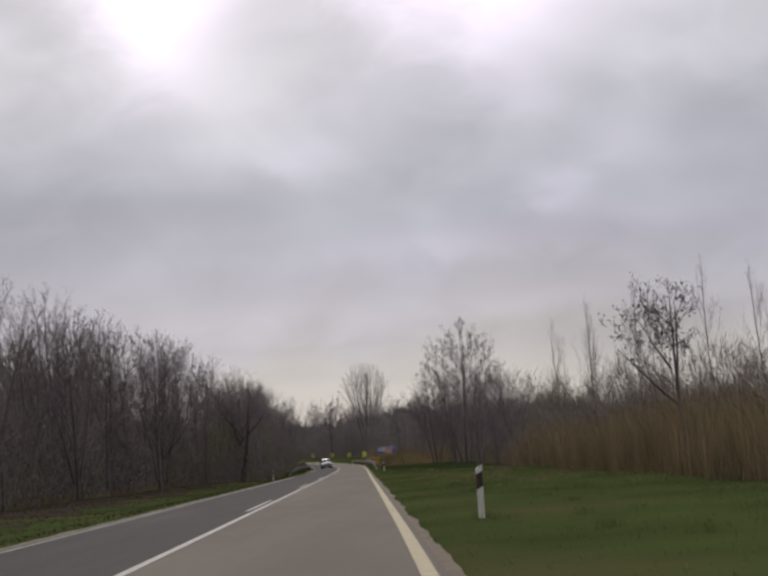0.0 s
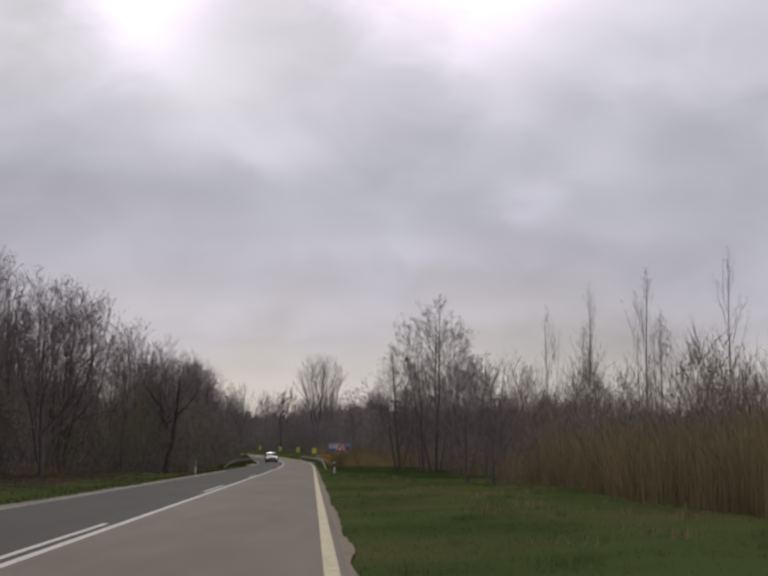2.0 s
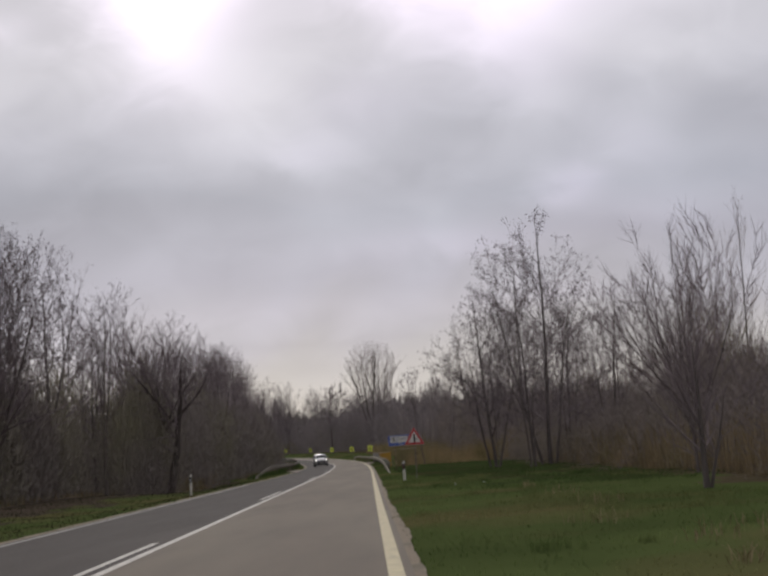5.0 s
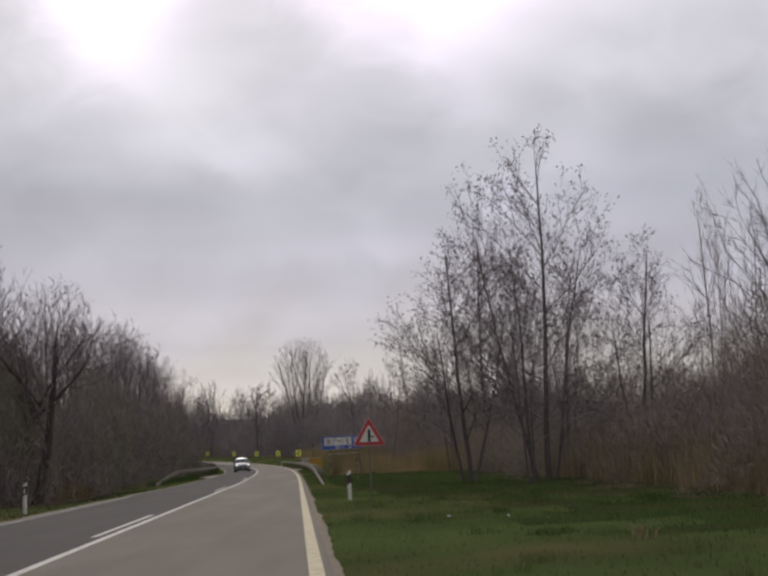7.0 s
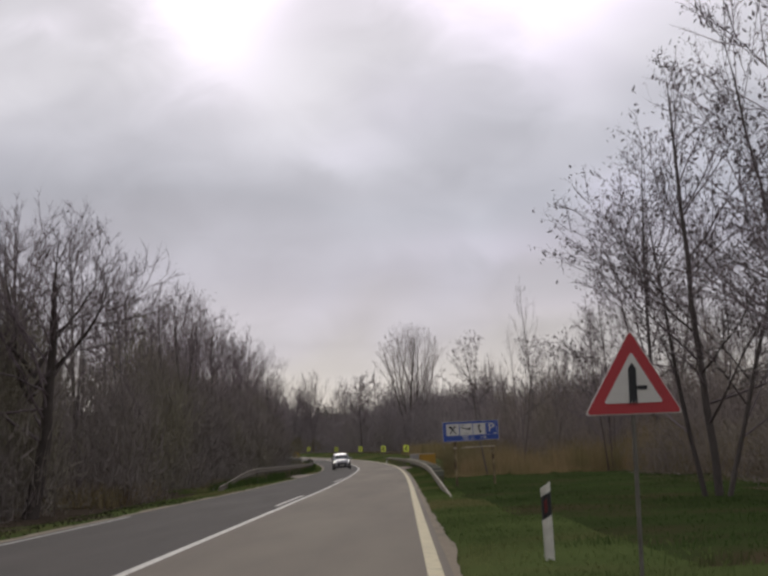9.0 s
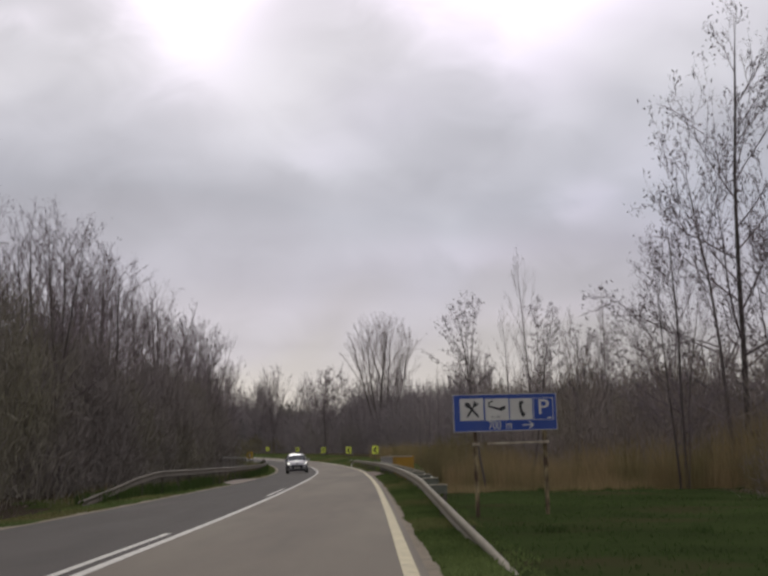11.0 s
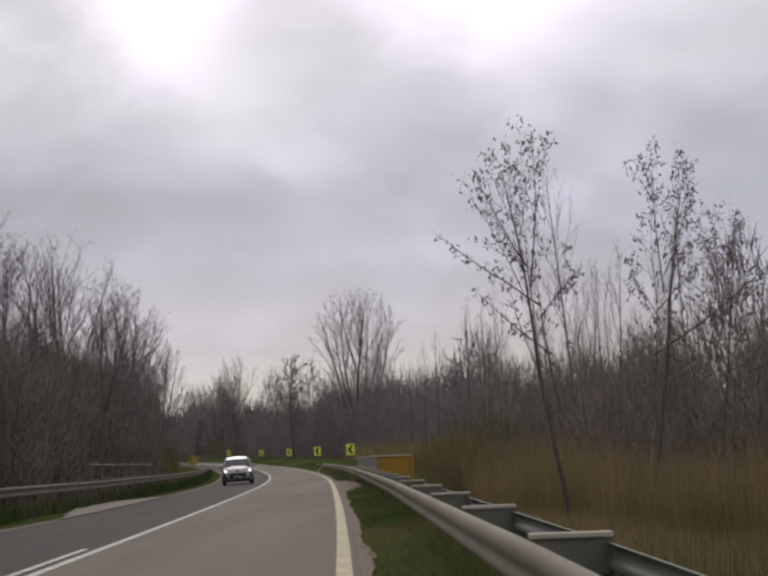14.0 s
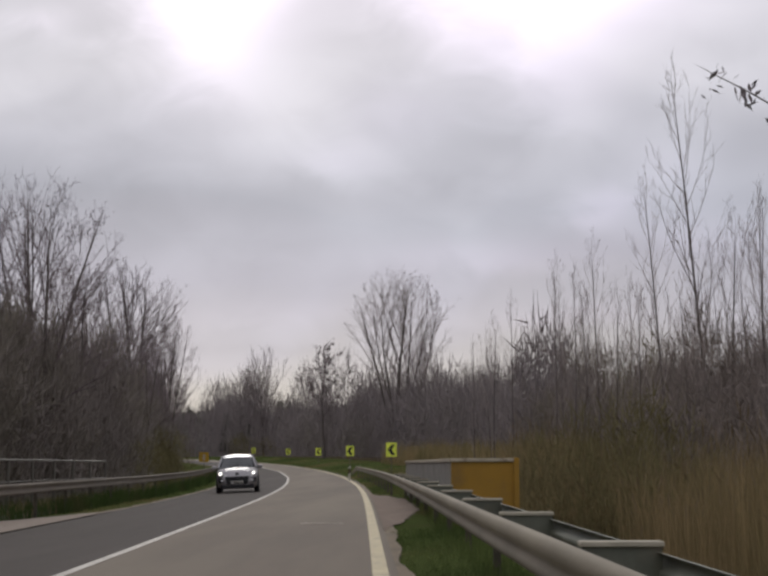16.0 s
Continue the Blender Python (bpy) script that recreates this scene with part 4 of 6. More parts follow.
            for k in range(5):
                a = radians(72 * k + 18)
                part("spoke_gap", rod(0.045, (s * 0.93, wy + 0.13 * math.cos(a), 0.325 + 0.13 * math.sin(a)), (s * 0.946, wy + 0.13 * math.cos(a), 0.325 + 0.13 * math.sin(a)), 8), CAR_BLACK, wheel)
    grille = part("grille", plate(rounded([(-0.44, 0.36), (0.44, 0.36), (0.54, 0.70), (-0.54, 0.70)], 0.05), 0.10, -0.012), CAR_BLACK, car, "large black mesh grille")
    for i in range(5):
        part("grille_bar", box((0.76, 0.012, 0.012), (0, -0.018, 0.42 + 0.055 * i)), CAR_BLACK, grille)
    part("number_plate", plate([(-0.26, 0.40), (0.26, 0.40), (0.26, 0.51), (-0.26, 0.51)], 0.008, -0.028), SIGN_WHITE, car, "blank white number plate")
    part("plate_bar", plate([(-0.20, 0.43), (0.20, 0.43), (0.20, 0.48), (-0.20, 0.48)], 0.003, -0.032), ZINC_POST, car, "grey bar in place of the number")
    part("bumper_lip", box((1.44, 0.18, 0.20), (0, 0.09, 0.27), 0.05), CAR_BLACK, car)
    part("badge", plate(rounded([(-0.06, 0.76), (0.06, 0.76), (0.08, 0.86), (-0.08, 0.86)], 0.02), 0.02, 0.02), CAR_BLACK, car, "dark badge")
    for s in (-0.35, 0.30):
        part("wiper", rod(0.012, (s, 0.985, 1.10), (s + 0.42, 1.18, 1.235), 6), CAR_BLACK, car)
    part("underside", box((1.5, 3.9, 0.1), (0, 2.2, 0.24)), CAR_BLACK, car)
    return car


cy = 256.0
cx = float(edge_x(cy)) - 5.3
bank = 0.04
build_car(pose(cx, cy, float(road_z(-5.3, cy)) + 0.003, 0.4, -math.degrees(math.atan(bank)), 5.6))
for lx, ly, ang in ((1.55, 108.6, 20), (2.41, 106.5, 70)):
    tagged(part("litter", box((0.07, 0.045, 0.03), (0, 0, 0), 0.010), PLASTIC_WHITE, None), "crumpled pale litter lying in the grass", "litter").matrix_world = pose(lx, ly, float(ground_z(lx, ly)) + 0.035, 12, 8, ang)


# ---- trees ----
class Tubes:
    """Collects tapered branches and turns them into arrays of triangles."""

    def __init__(self):
        self.v, self.f, self.n = [], [], 0

    def add(self, pts, radii, sides):
        pts = np.asarray(pts, float)
        k = len(pts)
        d = pts[-1] - pts[0]
        d = d / (np.linalg.norm(d) + 1e-9)
        a = np.cross(d, (0.31, 0.95, 0.05) if abs(d[2]) > 0.6 else (0, 0, 1.0))
        a /= np.linalg.norm(a) + 1e-9
        b = np.cross(d, a)
        ang = np.arange(sides) * 2 * math.pi / sides
        ring = np.cos(ang)[:, None] * a + np.sin(ang)[:, None] * b
        body = k - 1
        for i in range(body):
            self.v.append(pts[i] + ring * radii[i])
        self.v.append(pts[-1][None])
        i0 = self.n
        j = np.arange(sides)
        jn = (j + 1) % sides
        for i in range(body - 1):
            lo, hi = i0 + i * sides, i0 + (i + 1) * sides
            self.f.append(np.stack([lo + j, lo + jn, hi + jn], -1))
            self.f.append(np.stack([lo + j, hi + jn, hi + j], -1))
        lo, tip = i0 + (body - 1) * sides, i0 + body * sides
        self.f.append(np.stack([lo + j, lo + jn, np.full(sides, tip)], -1))
        self.n += body * sides + 1

    def sliver(self, a, b, width, turn):
        """A fine twig: one slim tapering blade."""
        d = unit(b - a)
        s = unit(np.cross(d, (math.cos(turn), math.sin(turn), 0.3 * math.cos(3 * turn)))) * width
        self.v.append(np.array([a - s, a + s, b]))
        self.f.append(np.array([[self.n, self.n + 1, self.n + 2]]))
        self.n += 3

    def arrays(self):
        if not self.v:
            return np.zeros((0, 3)), np.zeros((0, 3), dtype=int)
        return np.concatenate(self.v), np.concatenate(self.f)


def unit(v):
    return v / (np.linalg.norm(v) + 1e-9)


def branch_line(rng, p, d, length, steps, wobble, lift):
    pts = [p]
    for _ in range(steps):
        d = unit(d + rng.normal(0, wobble, 3) + np.array([0, 0, lift]))
        p = p + d * length / steps
        pts.append(p)
    return np.array(pts), d


def sprout(rng, d, angle):
    """A direction that leaves d by an angle, turned at random round it."""
    a = unit(np.cross(d, rng.normal(0, 1, 3)))
    return unit(d * math.cos(angle) + a * math.sin(angle))


def pods_at(tips, rng, share, size, drop=0.12, spread=0.10, each=2):
    """Small hanging pods and withered leaves round the twig ends."""
    sel = tips[rng.random(len(tips)) < share]
    sel = np.repeat(sel, each, 0)
    n = len(sel)
    c = sel + rng.normal(0, spread, (n, 3)) - np.array([0, 0, drop])
    a = rng.normal(0, 1, (n, 3)) * np.array([1, 1, 0.5])
    a /= np.linalg.norm(a, axis=1)[:, None]
    b = rng.normal(0, 1, (n, 3)) * np.array([0.6, 0.6, 1.0])
    b /= np.linalg.norm(b, axis=1)[:, None]
    s = size * rng.uniform(0.6, 1.3, (n, 1))
    v = np.stack([c - b * s, c + a * s * 0.38, c + b * s, c - a * s * 0.38], 1).reshape(-1, 3)
    i = np.arange(n)[:, None] * 4
    return v, np.concatenate([i + np.array([[0, 1, 2]]), i + np.array([[0, 2, 3]])])


def reach(p, d, crown):
    """How far a ray from p along d runs before it leaves the crown's egg."""
    cx, cy, cz, a, up, down = crown
    out = 0.0
    for bz in (up, down):
        q = np.array([(p[0] - cx) / a, (p[1] - cy) / a, (p[2] - cz) / bz])
        e = np.array([d[0] / a, d[1] / a, d[2] / bz])
        A, B, C = e @ e, 2 * q @ e, q @ q - 1
        disc = B * B - 4 * A * C
        if disc <= 0:
            continue
        s = (-B + math.sqrt(disc)) / (2 * A)
        if s > 0 and ((p[2] + d[2] * s >= cz) == (bz == up)):
            out = s
    return out


def crowned(seed, stems, crown, limbs, boughs, twigs, angle, low=0.3, lift=0.06, twig=0.9, thin=0.011, up=0.08, bough=0.42, twig_angle=36, wob=0.08, point=0.0, bend=0.035):
    """A tree whose branches fill a rounded crown. crown: centre x, y, z, half width, height above and below the centre.
    stems: lean x, lean y, length, radius, foot x, foot y and, for a fork, foot height."""
    r = np.random.default_rng(seed)
    woods, fine, tips = [], Tubes(), []
    for lx, ly, length, rad, fx, fy, *fz in stems:
        pts, _ = branch_line(r, np.array([fx, fy, fz[0] if fz else -0.25]), unit(np.array([lx, ly, 1.0])), length, 9, bend, 0.02)
        stem = Tubes()
        stem.add(pts, np.linspace(rad, rad * 0.16, 10), 6)
        woods.append(("limb" if fz else "trunk", stem.arrays()))
        n = max(3, int(limbs * length / stems[0][2]))
        for k in range(n):
            f = low + (1 - low) * (k + r.uniform(0.05, 0.95)) / n
            x = min(f * 9, 8.99)
            p = pts[int(x)] + (pts[int(x) + 1] - pts[int(x)]) * (x % 1)
            g = (f - low) / (1 - low)
            ang = radians(angle[0] * (1 - g) + angle[1] * g) * r.uniform(0.7, 1.25)
            d = sprout(r, unit(pts[int(x) + 1] - pts[int(x)]), ang)
            ln = reach(p, unit(d + np.array([0, 0, lift * 2])), crown) * r.uniform(0.72, 1.04) * (1 - point * g)
            if ln < 0.3:
                continue
            lp, _ = branch_line(r, p, d, ln, 6, wob, lift)
            lr = min(rad * (1 - 0.75 * f) * 0.45, 0.0085 * ln + 0.005)
            fine.add(lp, np.linspace(max(lr, thin), thin * 0.7, 7), 4 if lr > 0.04 else 3)
            m = max(2, int(boughs * min(1.3, ln / crown[3])))
            for i in range(m):
                h = 0.18 + 0.82 * (i + r.random()) / m
                y = min(h * 6, 5.99)
                q = lp[int(y)] + (lp[int(y) + 1] - lp[int(y)]) * (y % 1)
                bd = sprout(r, unit(lp[int(y) + 1] - lp[int(y)]), radians(r.normal(38, 9)))
                bd = unit(bd + np.array([0, 0, up * 2]))
                bl = min(ln * bough * r.uniform(0.6, 1.2) * (1.15 - 0.5 * h), reach(q, bd, crown) + 0.25)
                if bl < 0.12:
                    continue
                bp, _ = branch_line(r, q, bd, bl, 3, 0.11, up)
                fine.add(bp, np.linspace(max(thin, min(lr * 0.6, 0.008 * bl + 0.003)), thin * 0.6, 4), 3)
                tips.append(bp[-1])
                for _ in range(twigs):
                    u = r.uniform(0.1, 1.0) * 2.99
                    s = bp[int(u)] + (bp[int(u) + 1] - bp[int(u)]) * (u % 1)
                    td = unit(sprout(r, unit(bp[int(u) + 1] - bp[int(u)]), radians(r.normal(twig_angle, 12))) + np.array([0, 0, up * 3]))
                    e = s + td * twig * r.uniform(0.45, 1.2)
                    fine.sliver(s, e, thin * 0.95, r.uniform(0, 6.28))
                    tips.append(e)
    return woods, fine.arrays(), np.array(tips)


def shrub_arrays(seed, n, wide, tall, width, count):
    """A bush: a few stems from one foot, and a lumpy dome of short upswept twigs that thins out towards its rim."""
    r = np.random.default_rng(seed)
    wood = Tubes()
    for _ in range(count):
        a, lean = r.uniform(0, 6.28), r.uniform(0.05, 0.5)
        pts, _ = branch_line(r, np.array([math.cos(a) * 0.3, math.sin(a) * 0.3, -0.2]), unit(np.array([math.cos(a) * lean, math.sin(a) * lean, 1.0])), tall * r.uniform(0.6, 0.95), 4, 0.10, 0.05)
        wood.add(pts, np.linspace(0.030, 0.008, 5), 3)
    sv, sf = wood.arrays()
    az = r.uniform(0, 2 * math.pi, n)
    lump = 1 + 0.16 * np.sin(3 * az + seed) + 0.10 * np.sin(5 * az + 2.0 * seed)
    up = np.abs(r.beta(1.15, 1.35, n))
    rim = np.sqrt(np.clip(1 - up ** 2.2, 0, 1)) * lump
    rad = wide * rim * r.random(n) ** 0.55
    foot = np.stack([np.cos(az) * rad, np.sin(az) * rad, tall * up * (1 + 0.10 * np.sin(4 * az + 3.0 * up))], -1)
    d = np.stack([np.cos(az) * 0.45 * rad / wide, np.sin(az) * 0.45 * rad / wide, np.full(n, 0.75)], -1) + r.normal(0, 0.42, (n, 3))
    d /= np.linalg.norm(d, axis=1)[:, None]
    tip = foot + d * (r.uniform(0.25, 0.85, n) * (0.6 + 0.5 * up))[:, None]
    side = np.cross(d, r.normal(0, 1, (n, 3)))
    side *= (width * r.uniform(0.6, 1.3, n) / np.linalg.norm(side, axis=1))[:, None]
    tv = np.stack([foot - side, foot + side, tip], 1).reshape(-1, 3)
    return [(sv, sf), (tv, np.arange(n * 3).reshape(-1, 3))]


def plant(name, arrays, x, y, turn, size, label, category, mats, group="", pods=None, lean=0.0, tall=None):
    """A tree as a thing: trunk, crown and, where it has them, pods."""
    woods, (cv, cf), _ = arrays
    ob = thing(name, pose(x, y, float(ground_z(x, y)) - 0.05, lean, 0, turn) @ Matrix.Diagonal((size, size, tall or size, 1)), label, category, group)
    for kind, (tv, tf) in woods:
        part(kind, mesh_of(kind, tv, tf, mats[0], True), None, ob)
    part("crown", mesh_of("crown", cv, cf, mats[1]), None, ob)
    if pods:
        part("foliage", mesh_of("foliage", *pods, POD), None, ob, "withered brown pods and leaves")
    return ob


def again(ob, x, y, turn, size, label="", lean=0.0, tall=None):
    made = copy_thing(ob, Matrix())
    made.matrix_world = pose(x, y, float(ground_z(x, y)) - 0.05, lean, 0, turn) @ Matrix.Diagonal((size, size, tall or size, 1))
    return tagged(made, label)


rng = np.random.default_rng(11)

# robinias with pods beside the verge
big = crowned(21, [(0.0, 0.02, 13.8, 0.12, 0, 0), (-0.15, 0.03, 10.6, 0.08, -0.3, 0.3), (0.17, -0.03, 9.8, 0.08, 0.3, 0.1)], (0.0, 0, 5.2, 4.9, 9.0, 3.2), 22, 10, 11, (66, 33), 0.16, 0.05, 0.42, 0.0062, 0.07, point=0.30)
robinia = plant("robinia", big, 7.9, 136.0, 10, 1.0, "bare robinia with brown pods on the grassy verge", "tree", (BARK, TWIG), "robinias by the verge", pods_at(big[2], rng, 0.60, 0.070, each=2, spread=0.08, drop=0.05))
again(robinia, 5.2, 138.5, 150, 0.90, "", 0, 0.73)
again(robinia, 9.8, 143.0, 250, 0.78, "", 0, 0.68)
again(robinia, 6.6, 131.0, 75, 0.62, "", 0, 0.66)
again(robinia, 10.8, 133.0, 300, 0.76, "", 0, 0.66)
again(robinia, 11.5, 186.0, 200, 1.18, "tall robinia with brown pods behind the reeds", 0, 1.36)
again(robinia, 8.8, 184.0, 60, 0.62, "", 0, 0.76)
again(robinia, 17.0, 197.0, 40, 1.05)
crook = crowned(37, [(-0.09, 0.0, 5.8, 0.085, 0, 0), (-1.0, 0.1, 2.6, 0.045, -0.15, 0, 2.0), (0.12, 0.15, 2.8, 0.045, -0.2, 0, 2.5), (-0.75, -0.2, 2.0, 0.035, -0.3, 0, 3.1)], (-0.5, 0, 4.3, 1.25, 1.7, 1.9), 13, 6, 8, (48, 28), 0.22, 0.03, 0.24, 0.0055, 0.05, wob=0.17)
plant("crooked_robinia", crook, 9.1, 42.5, 0, 1.0, "small crooked robinia with forked limbs at the edge of the reeds", "tree", (BARK, TWIG), "", pods_at(crook[2], rng, 0.55, 0.060, each=3, spread=0.06, drop=0.04))

young = crowned(22, [(-0.10, 0.0, 10.4, 0.070, 0.50, 0), (-0.30, 0.1, 4.2, 0.030, 0.35, 0, 3.1), (-1.75, -1.1, 3.9, 0.024, -0.1, 0, 6.0), (-0.82, 2.0, 5.6, 0.026, 0.1, 0, 4.75), (-0.72, -0.1, 3.2, 0.020, -0.4, 0, 7.0), (0.10, 0.0, 4.2, 0.024, -0.35, 0, 6.5), (0.8, 0.2, 1.9, 0.018, -0.2, 0, 5.65)],
                (-0.55, -0.2, 7.8, 1.45, 3.1, 2.4), 11, 5, 4, (30, 16), 0.42, 0.05, 0.24, 0.0046, 0.05, bough=0.30)
bearing = np.concatenate([young[2]] + [v[len(v) // 3:] for kind, (v, _) in young[0] if kind == "limb"])
young_robinia = plant("young_robinia", young, 2.55, 206.5, 0, 1.0, "young leaning robinia with sparse pods among the reeds", "tree", (BARK, TWIG), "young robinias in the reeds", pods_at(bearing, rng, 0.75, 0.072, each=3, spread=0.08, drop=0.06))
again(young_robinia, 5.9, 209.0, 200, 0.92, "", 0, 1.0)
again(young_robinia, 8.6, 213.0, 230, 0.9, "", 0, 0.9)
again(young_robinia, 12.5, 226.0, 60, 1.0)

# spreading bare trees on the right verge
fan = crowned(23, [(0.03, 0.0, 3.6, 0.085, 0, 0), (0.25, 0.1, 2.6, 0.05, 0.05, 0)], (0, 0, 3.4, 2.3, 2.7, 2.3), 13, 8, 7, (50, 16), 0.22, 0.05, 0.55, 0.007, 0.10)
spreading = plant("spreading_tree", fan, 6.0, 90.0, 0, 0.95, "small bare tree with upswept branches on the verge", "tree", (BARK, TWIG), "bare trees on the verge")
again(spreading, 6.75, 85.0, 120, 0.62)
wide = crowned(44, [(-0.10, 0.0, 6.4, 0.14, 0, 0), (-0.55, 0.1, 5.6, 0.075, 0, 0, 1.2), (0.40, 0.1, 5.4, 0.07, 0, 0, 1.5), (-0.25, -0.4, 5.4, 0.065, 0, 0, 1.7), (-0.2, 0.5, 5.2, 0.06, 0, 0, 1.6)], (-0.3, 0, 4.4, 3.9, 4.6, 2.8), 13, 7, 9, (44, 22), 0.22, 0.06, 0.55, 0.0055, 0.10, 0.34)
plant("upswept_tree", wide, 9.9, 108.0, 0, 0.95, "bare tree with a broad fan of upswept branches beside the verge", "tree", (BARK, TWIG), "bare trees on the verge", tall=0.82)
again(spreading, 8.0, 100.0, 70, 0.7)
clump_fan = crowned(36, [(0.0, 0.0, 9.0, 0.20, 0, 0)], (0, 0, 8.8, 3.2, 4.2, 3.6), 16, 7, 6, (56, 20), 0.4, 0.05, 0.8, 0.022, 0.05)
plant("clumped_tree", clump_fan, -13.2, 375.0, 40, 1.0, "loose bare tree with dark clumps of withered leaves", "tree", (BARK, TWIG), "", pods_at(clump_fan[2], rng, 0.10, 0.24, each=5, spread=0.25), 0, 1.15)
big_fan = crowned(24, [(0.05, 0.0, 7.6, 0.27, 0, 0), (-0.85, 0.1, 3.8, 0.085, 0.15, 0, 3.2), (0.75, 0.0, 3.6, 0.085, 0.2, 0, 3.6), (-0.35, -0.6, 3.6, 0.075, 0.18, 0, 4.0), (0.3, 0.6, 3.6, 0.075, 0.2, 0, 3.9), (-0.4, 0.5, 3.6, 0.07, 0.2, 0, 3.4)], (0.1, 0, 5.2, 4.5, 3.6, 3.2), 22, 9, 11, (64, 28), 0.30, 0.05, 0.46, 0.0065, 0.07, wob=0.2, bend=0.11)
plant("roadside_tree", big_fan, -15.8, 157.5, 0, 1.32, "dark bare tree with a stout trunk beside the far verge", "tree", (DARK_BARK, TWIG), "trees along the wood's edge")
slim_fan = crowned(124, [(0.04, 0.0, 8.4, 0.15, 0, 0), (-0.22, 0.1, 7.0, 0.10, -0.2, 0.1, 0.9), (0.24, -0.05, 6.8, 0.10, 0.2, 0.0, 1.2)], (0, 0, 5.2, 3.9, 5.2, 4.4), 18, 8, 10, (54, 24), 0.22, 0.05, 0.50, 0.0065, 0.07, wob=0.12)
edge_tree = plant("roadside_tree", slim_fan, -16.6, 106.0, 90, 1.0, "many-stemmed tree with withered pods at the front of the wood", "tree", (BARK, TWIG), "trees along the wood's edge", pods_at(slim_fan[2], rng, 0.45, 0.07, each=2, spread=0.10))
again(edge_tree, -19.8, 128.5, 200, 1.2, "", 0, 1.3)
again(edge_tree, -18.4, 86.0, 20, 0.9, "", 0, 1.1)

# the fan-shaped pollard beyond the bend and the loose trees by it
wil = crowned(25, [(0, 0, 24.0, 0.34, 0, 0), (0.21, 0.05, 22.0, 0.20, 0.2, 0.2), (-0.21, 0.0, 22.0, 0.20, -0.2, 0.1), (0.10, -0.20, 22.6, 0.18, 0.1, -0.2), (-0.11, 0.18, 23.0, 0.18, -0.1, 0.2), (0.32, -0.05, 16.0, 0.13, 0.2, 0.1, 4.5), (-0.32, 0.1, 16.0, 0.13, -0.2, 0.1, 5.0)], (0, 0, 18.5, 6.8, 7.6, 11.0), 20, 7, 8, (30, 18), 0.42, 0.03, 0.75, 0.0095, 0.05, 0.34, 34, 0.06)
willow = plant("tall_willow", wil, -3.7, 377.0, 0, 1.0, "tall pale willow with a fan of upright branches", "tree", (BARK, PALE_TWIG), tall=0.94)
again(spreading, -27.8, 443.0, 70, 2.5, "loose round-crowned bare tree above the far woods", 0, 3.1)
again(willow, 5.5, 384.0, 160, 0.50, "smaller pale willow beside the tall one")
round_crown = crowned(39, [(0.0, 0.0, 20.0, 0.26, 0, 0), (0.14, 0.05, 17.5, 0.16, 0.1, 0.1, 1.5), (-0.15, 0.04, 17.5, 0.16, -0.1, 0.1, 2.0), (0.06, -0.16, 17.0, 0.15, 0, -0.1, 2.4)], (0, 0, 12.5, 5.0, 8.6, 10.0), 26, 8, 8, (46, 18), 0.14, 0.06, 0.75, 0.0085, 0.10, 0.36)
round_tree = plant("round_crowned_tree", round_crown, -31.7, 343.0, 30, 1.22, "bare tree with a dense rounded crown inside the bend", "tree", (BARK, TWIG), tall=1.04)
again(round_tree, -1.0, 371.0, 120, 0.66, "dense dark tree at the foot of the tall willow", 0, 0.74)
again(round_tree, -23.6, 318.0, 200, 0.62, "lower rounded tree inside the bend", 0, 0.66)
fan_crown = crowned(40, [(0.02, 0.0, 21.0, 0.24, 0, 0), (0.22, 0.06, 18.0, 0.15, 0.1, 0, 2.5), (-0.24, 0.0, 18.0, 0.15, -0.1, 0, 3.0), (0.08, -0.24, 17.0, 0.13, 0, -0.1, 3.0), (-0.06, 0.26, 17.0, 0.13, 0, 0.1, 3.4)], (0, 0, 14.5, 6.2, 7.4, 11.0), 15, 7, 7, (36, 16), 0.22, 0.05, 0.75, 0.0075, 0.08, 0.34)
fan_tree = plant("fan_crowned_tree", fan_crown, -27.7, 288.0, 0, 0.96, "tall bare tree with a wide fan of upswept limbs", "tree", (BARK, TWIG), "fan-crowned trees inside the bend")
again(fan_tree, -33.0, 268.0, 140, 0.98)

# slender poplars behind the thicket
pop = crowned(26, [(0, 0, 16.0, 0.080, 0, 0)], (0, 0, 7.0, 1.9, 9.6, 4.2), 26, 4, 4, (40, 20), 0.20, 0.10, 0.5, 0.0065, 0.16, bend=0.012)
poplar = plant("poplar", pop, 22.5, 150.0, 0, 1.0, "slender bare young poplar rising above the thicket", "tree", (BARK, PALE_TWIG), "young poplars")
pop_b = crowned(27, [(0.02, 0.0, 14.0, 0.075, 0, 0), (0.06, 0.03, 11.0, 0.05, 0.3, 0.2)], (0.2, 0, 6.0, 1.7, 8.6, 3.6), 20, 4, 4, (34, 18), 0.20, 0.10, 0.5, 0.0065, 0.16, bend=0.012)
poplar_b = plant("poplar", pop_b, 19.0, 152.0, 0, 1.0, "slender bare young poplar with two stems", "tree", (BARK, PALE_TWIG), "young poplars")
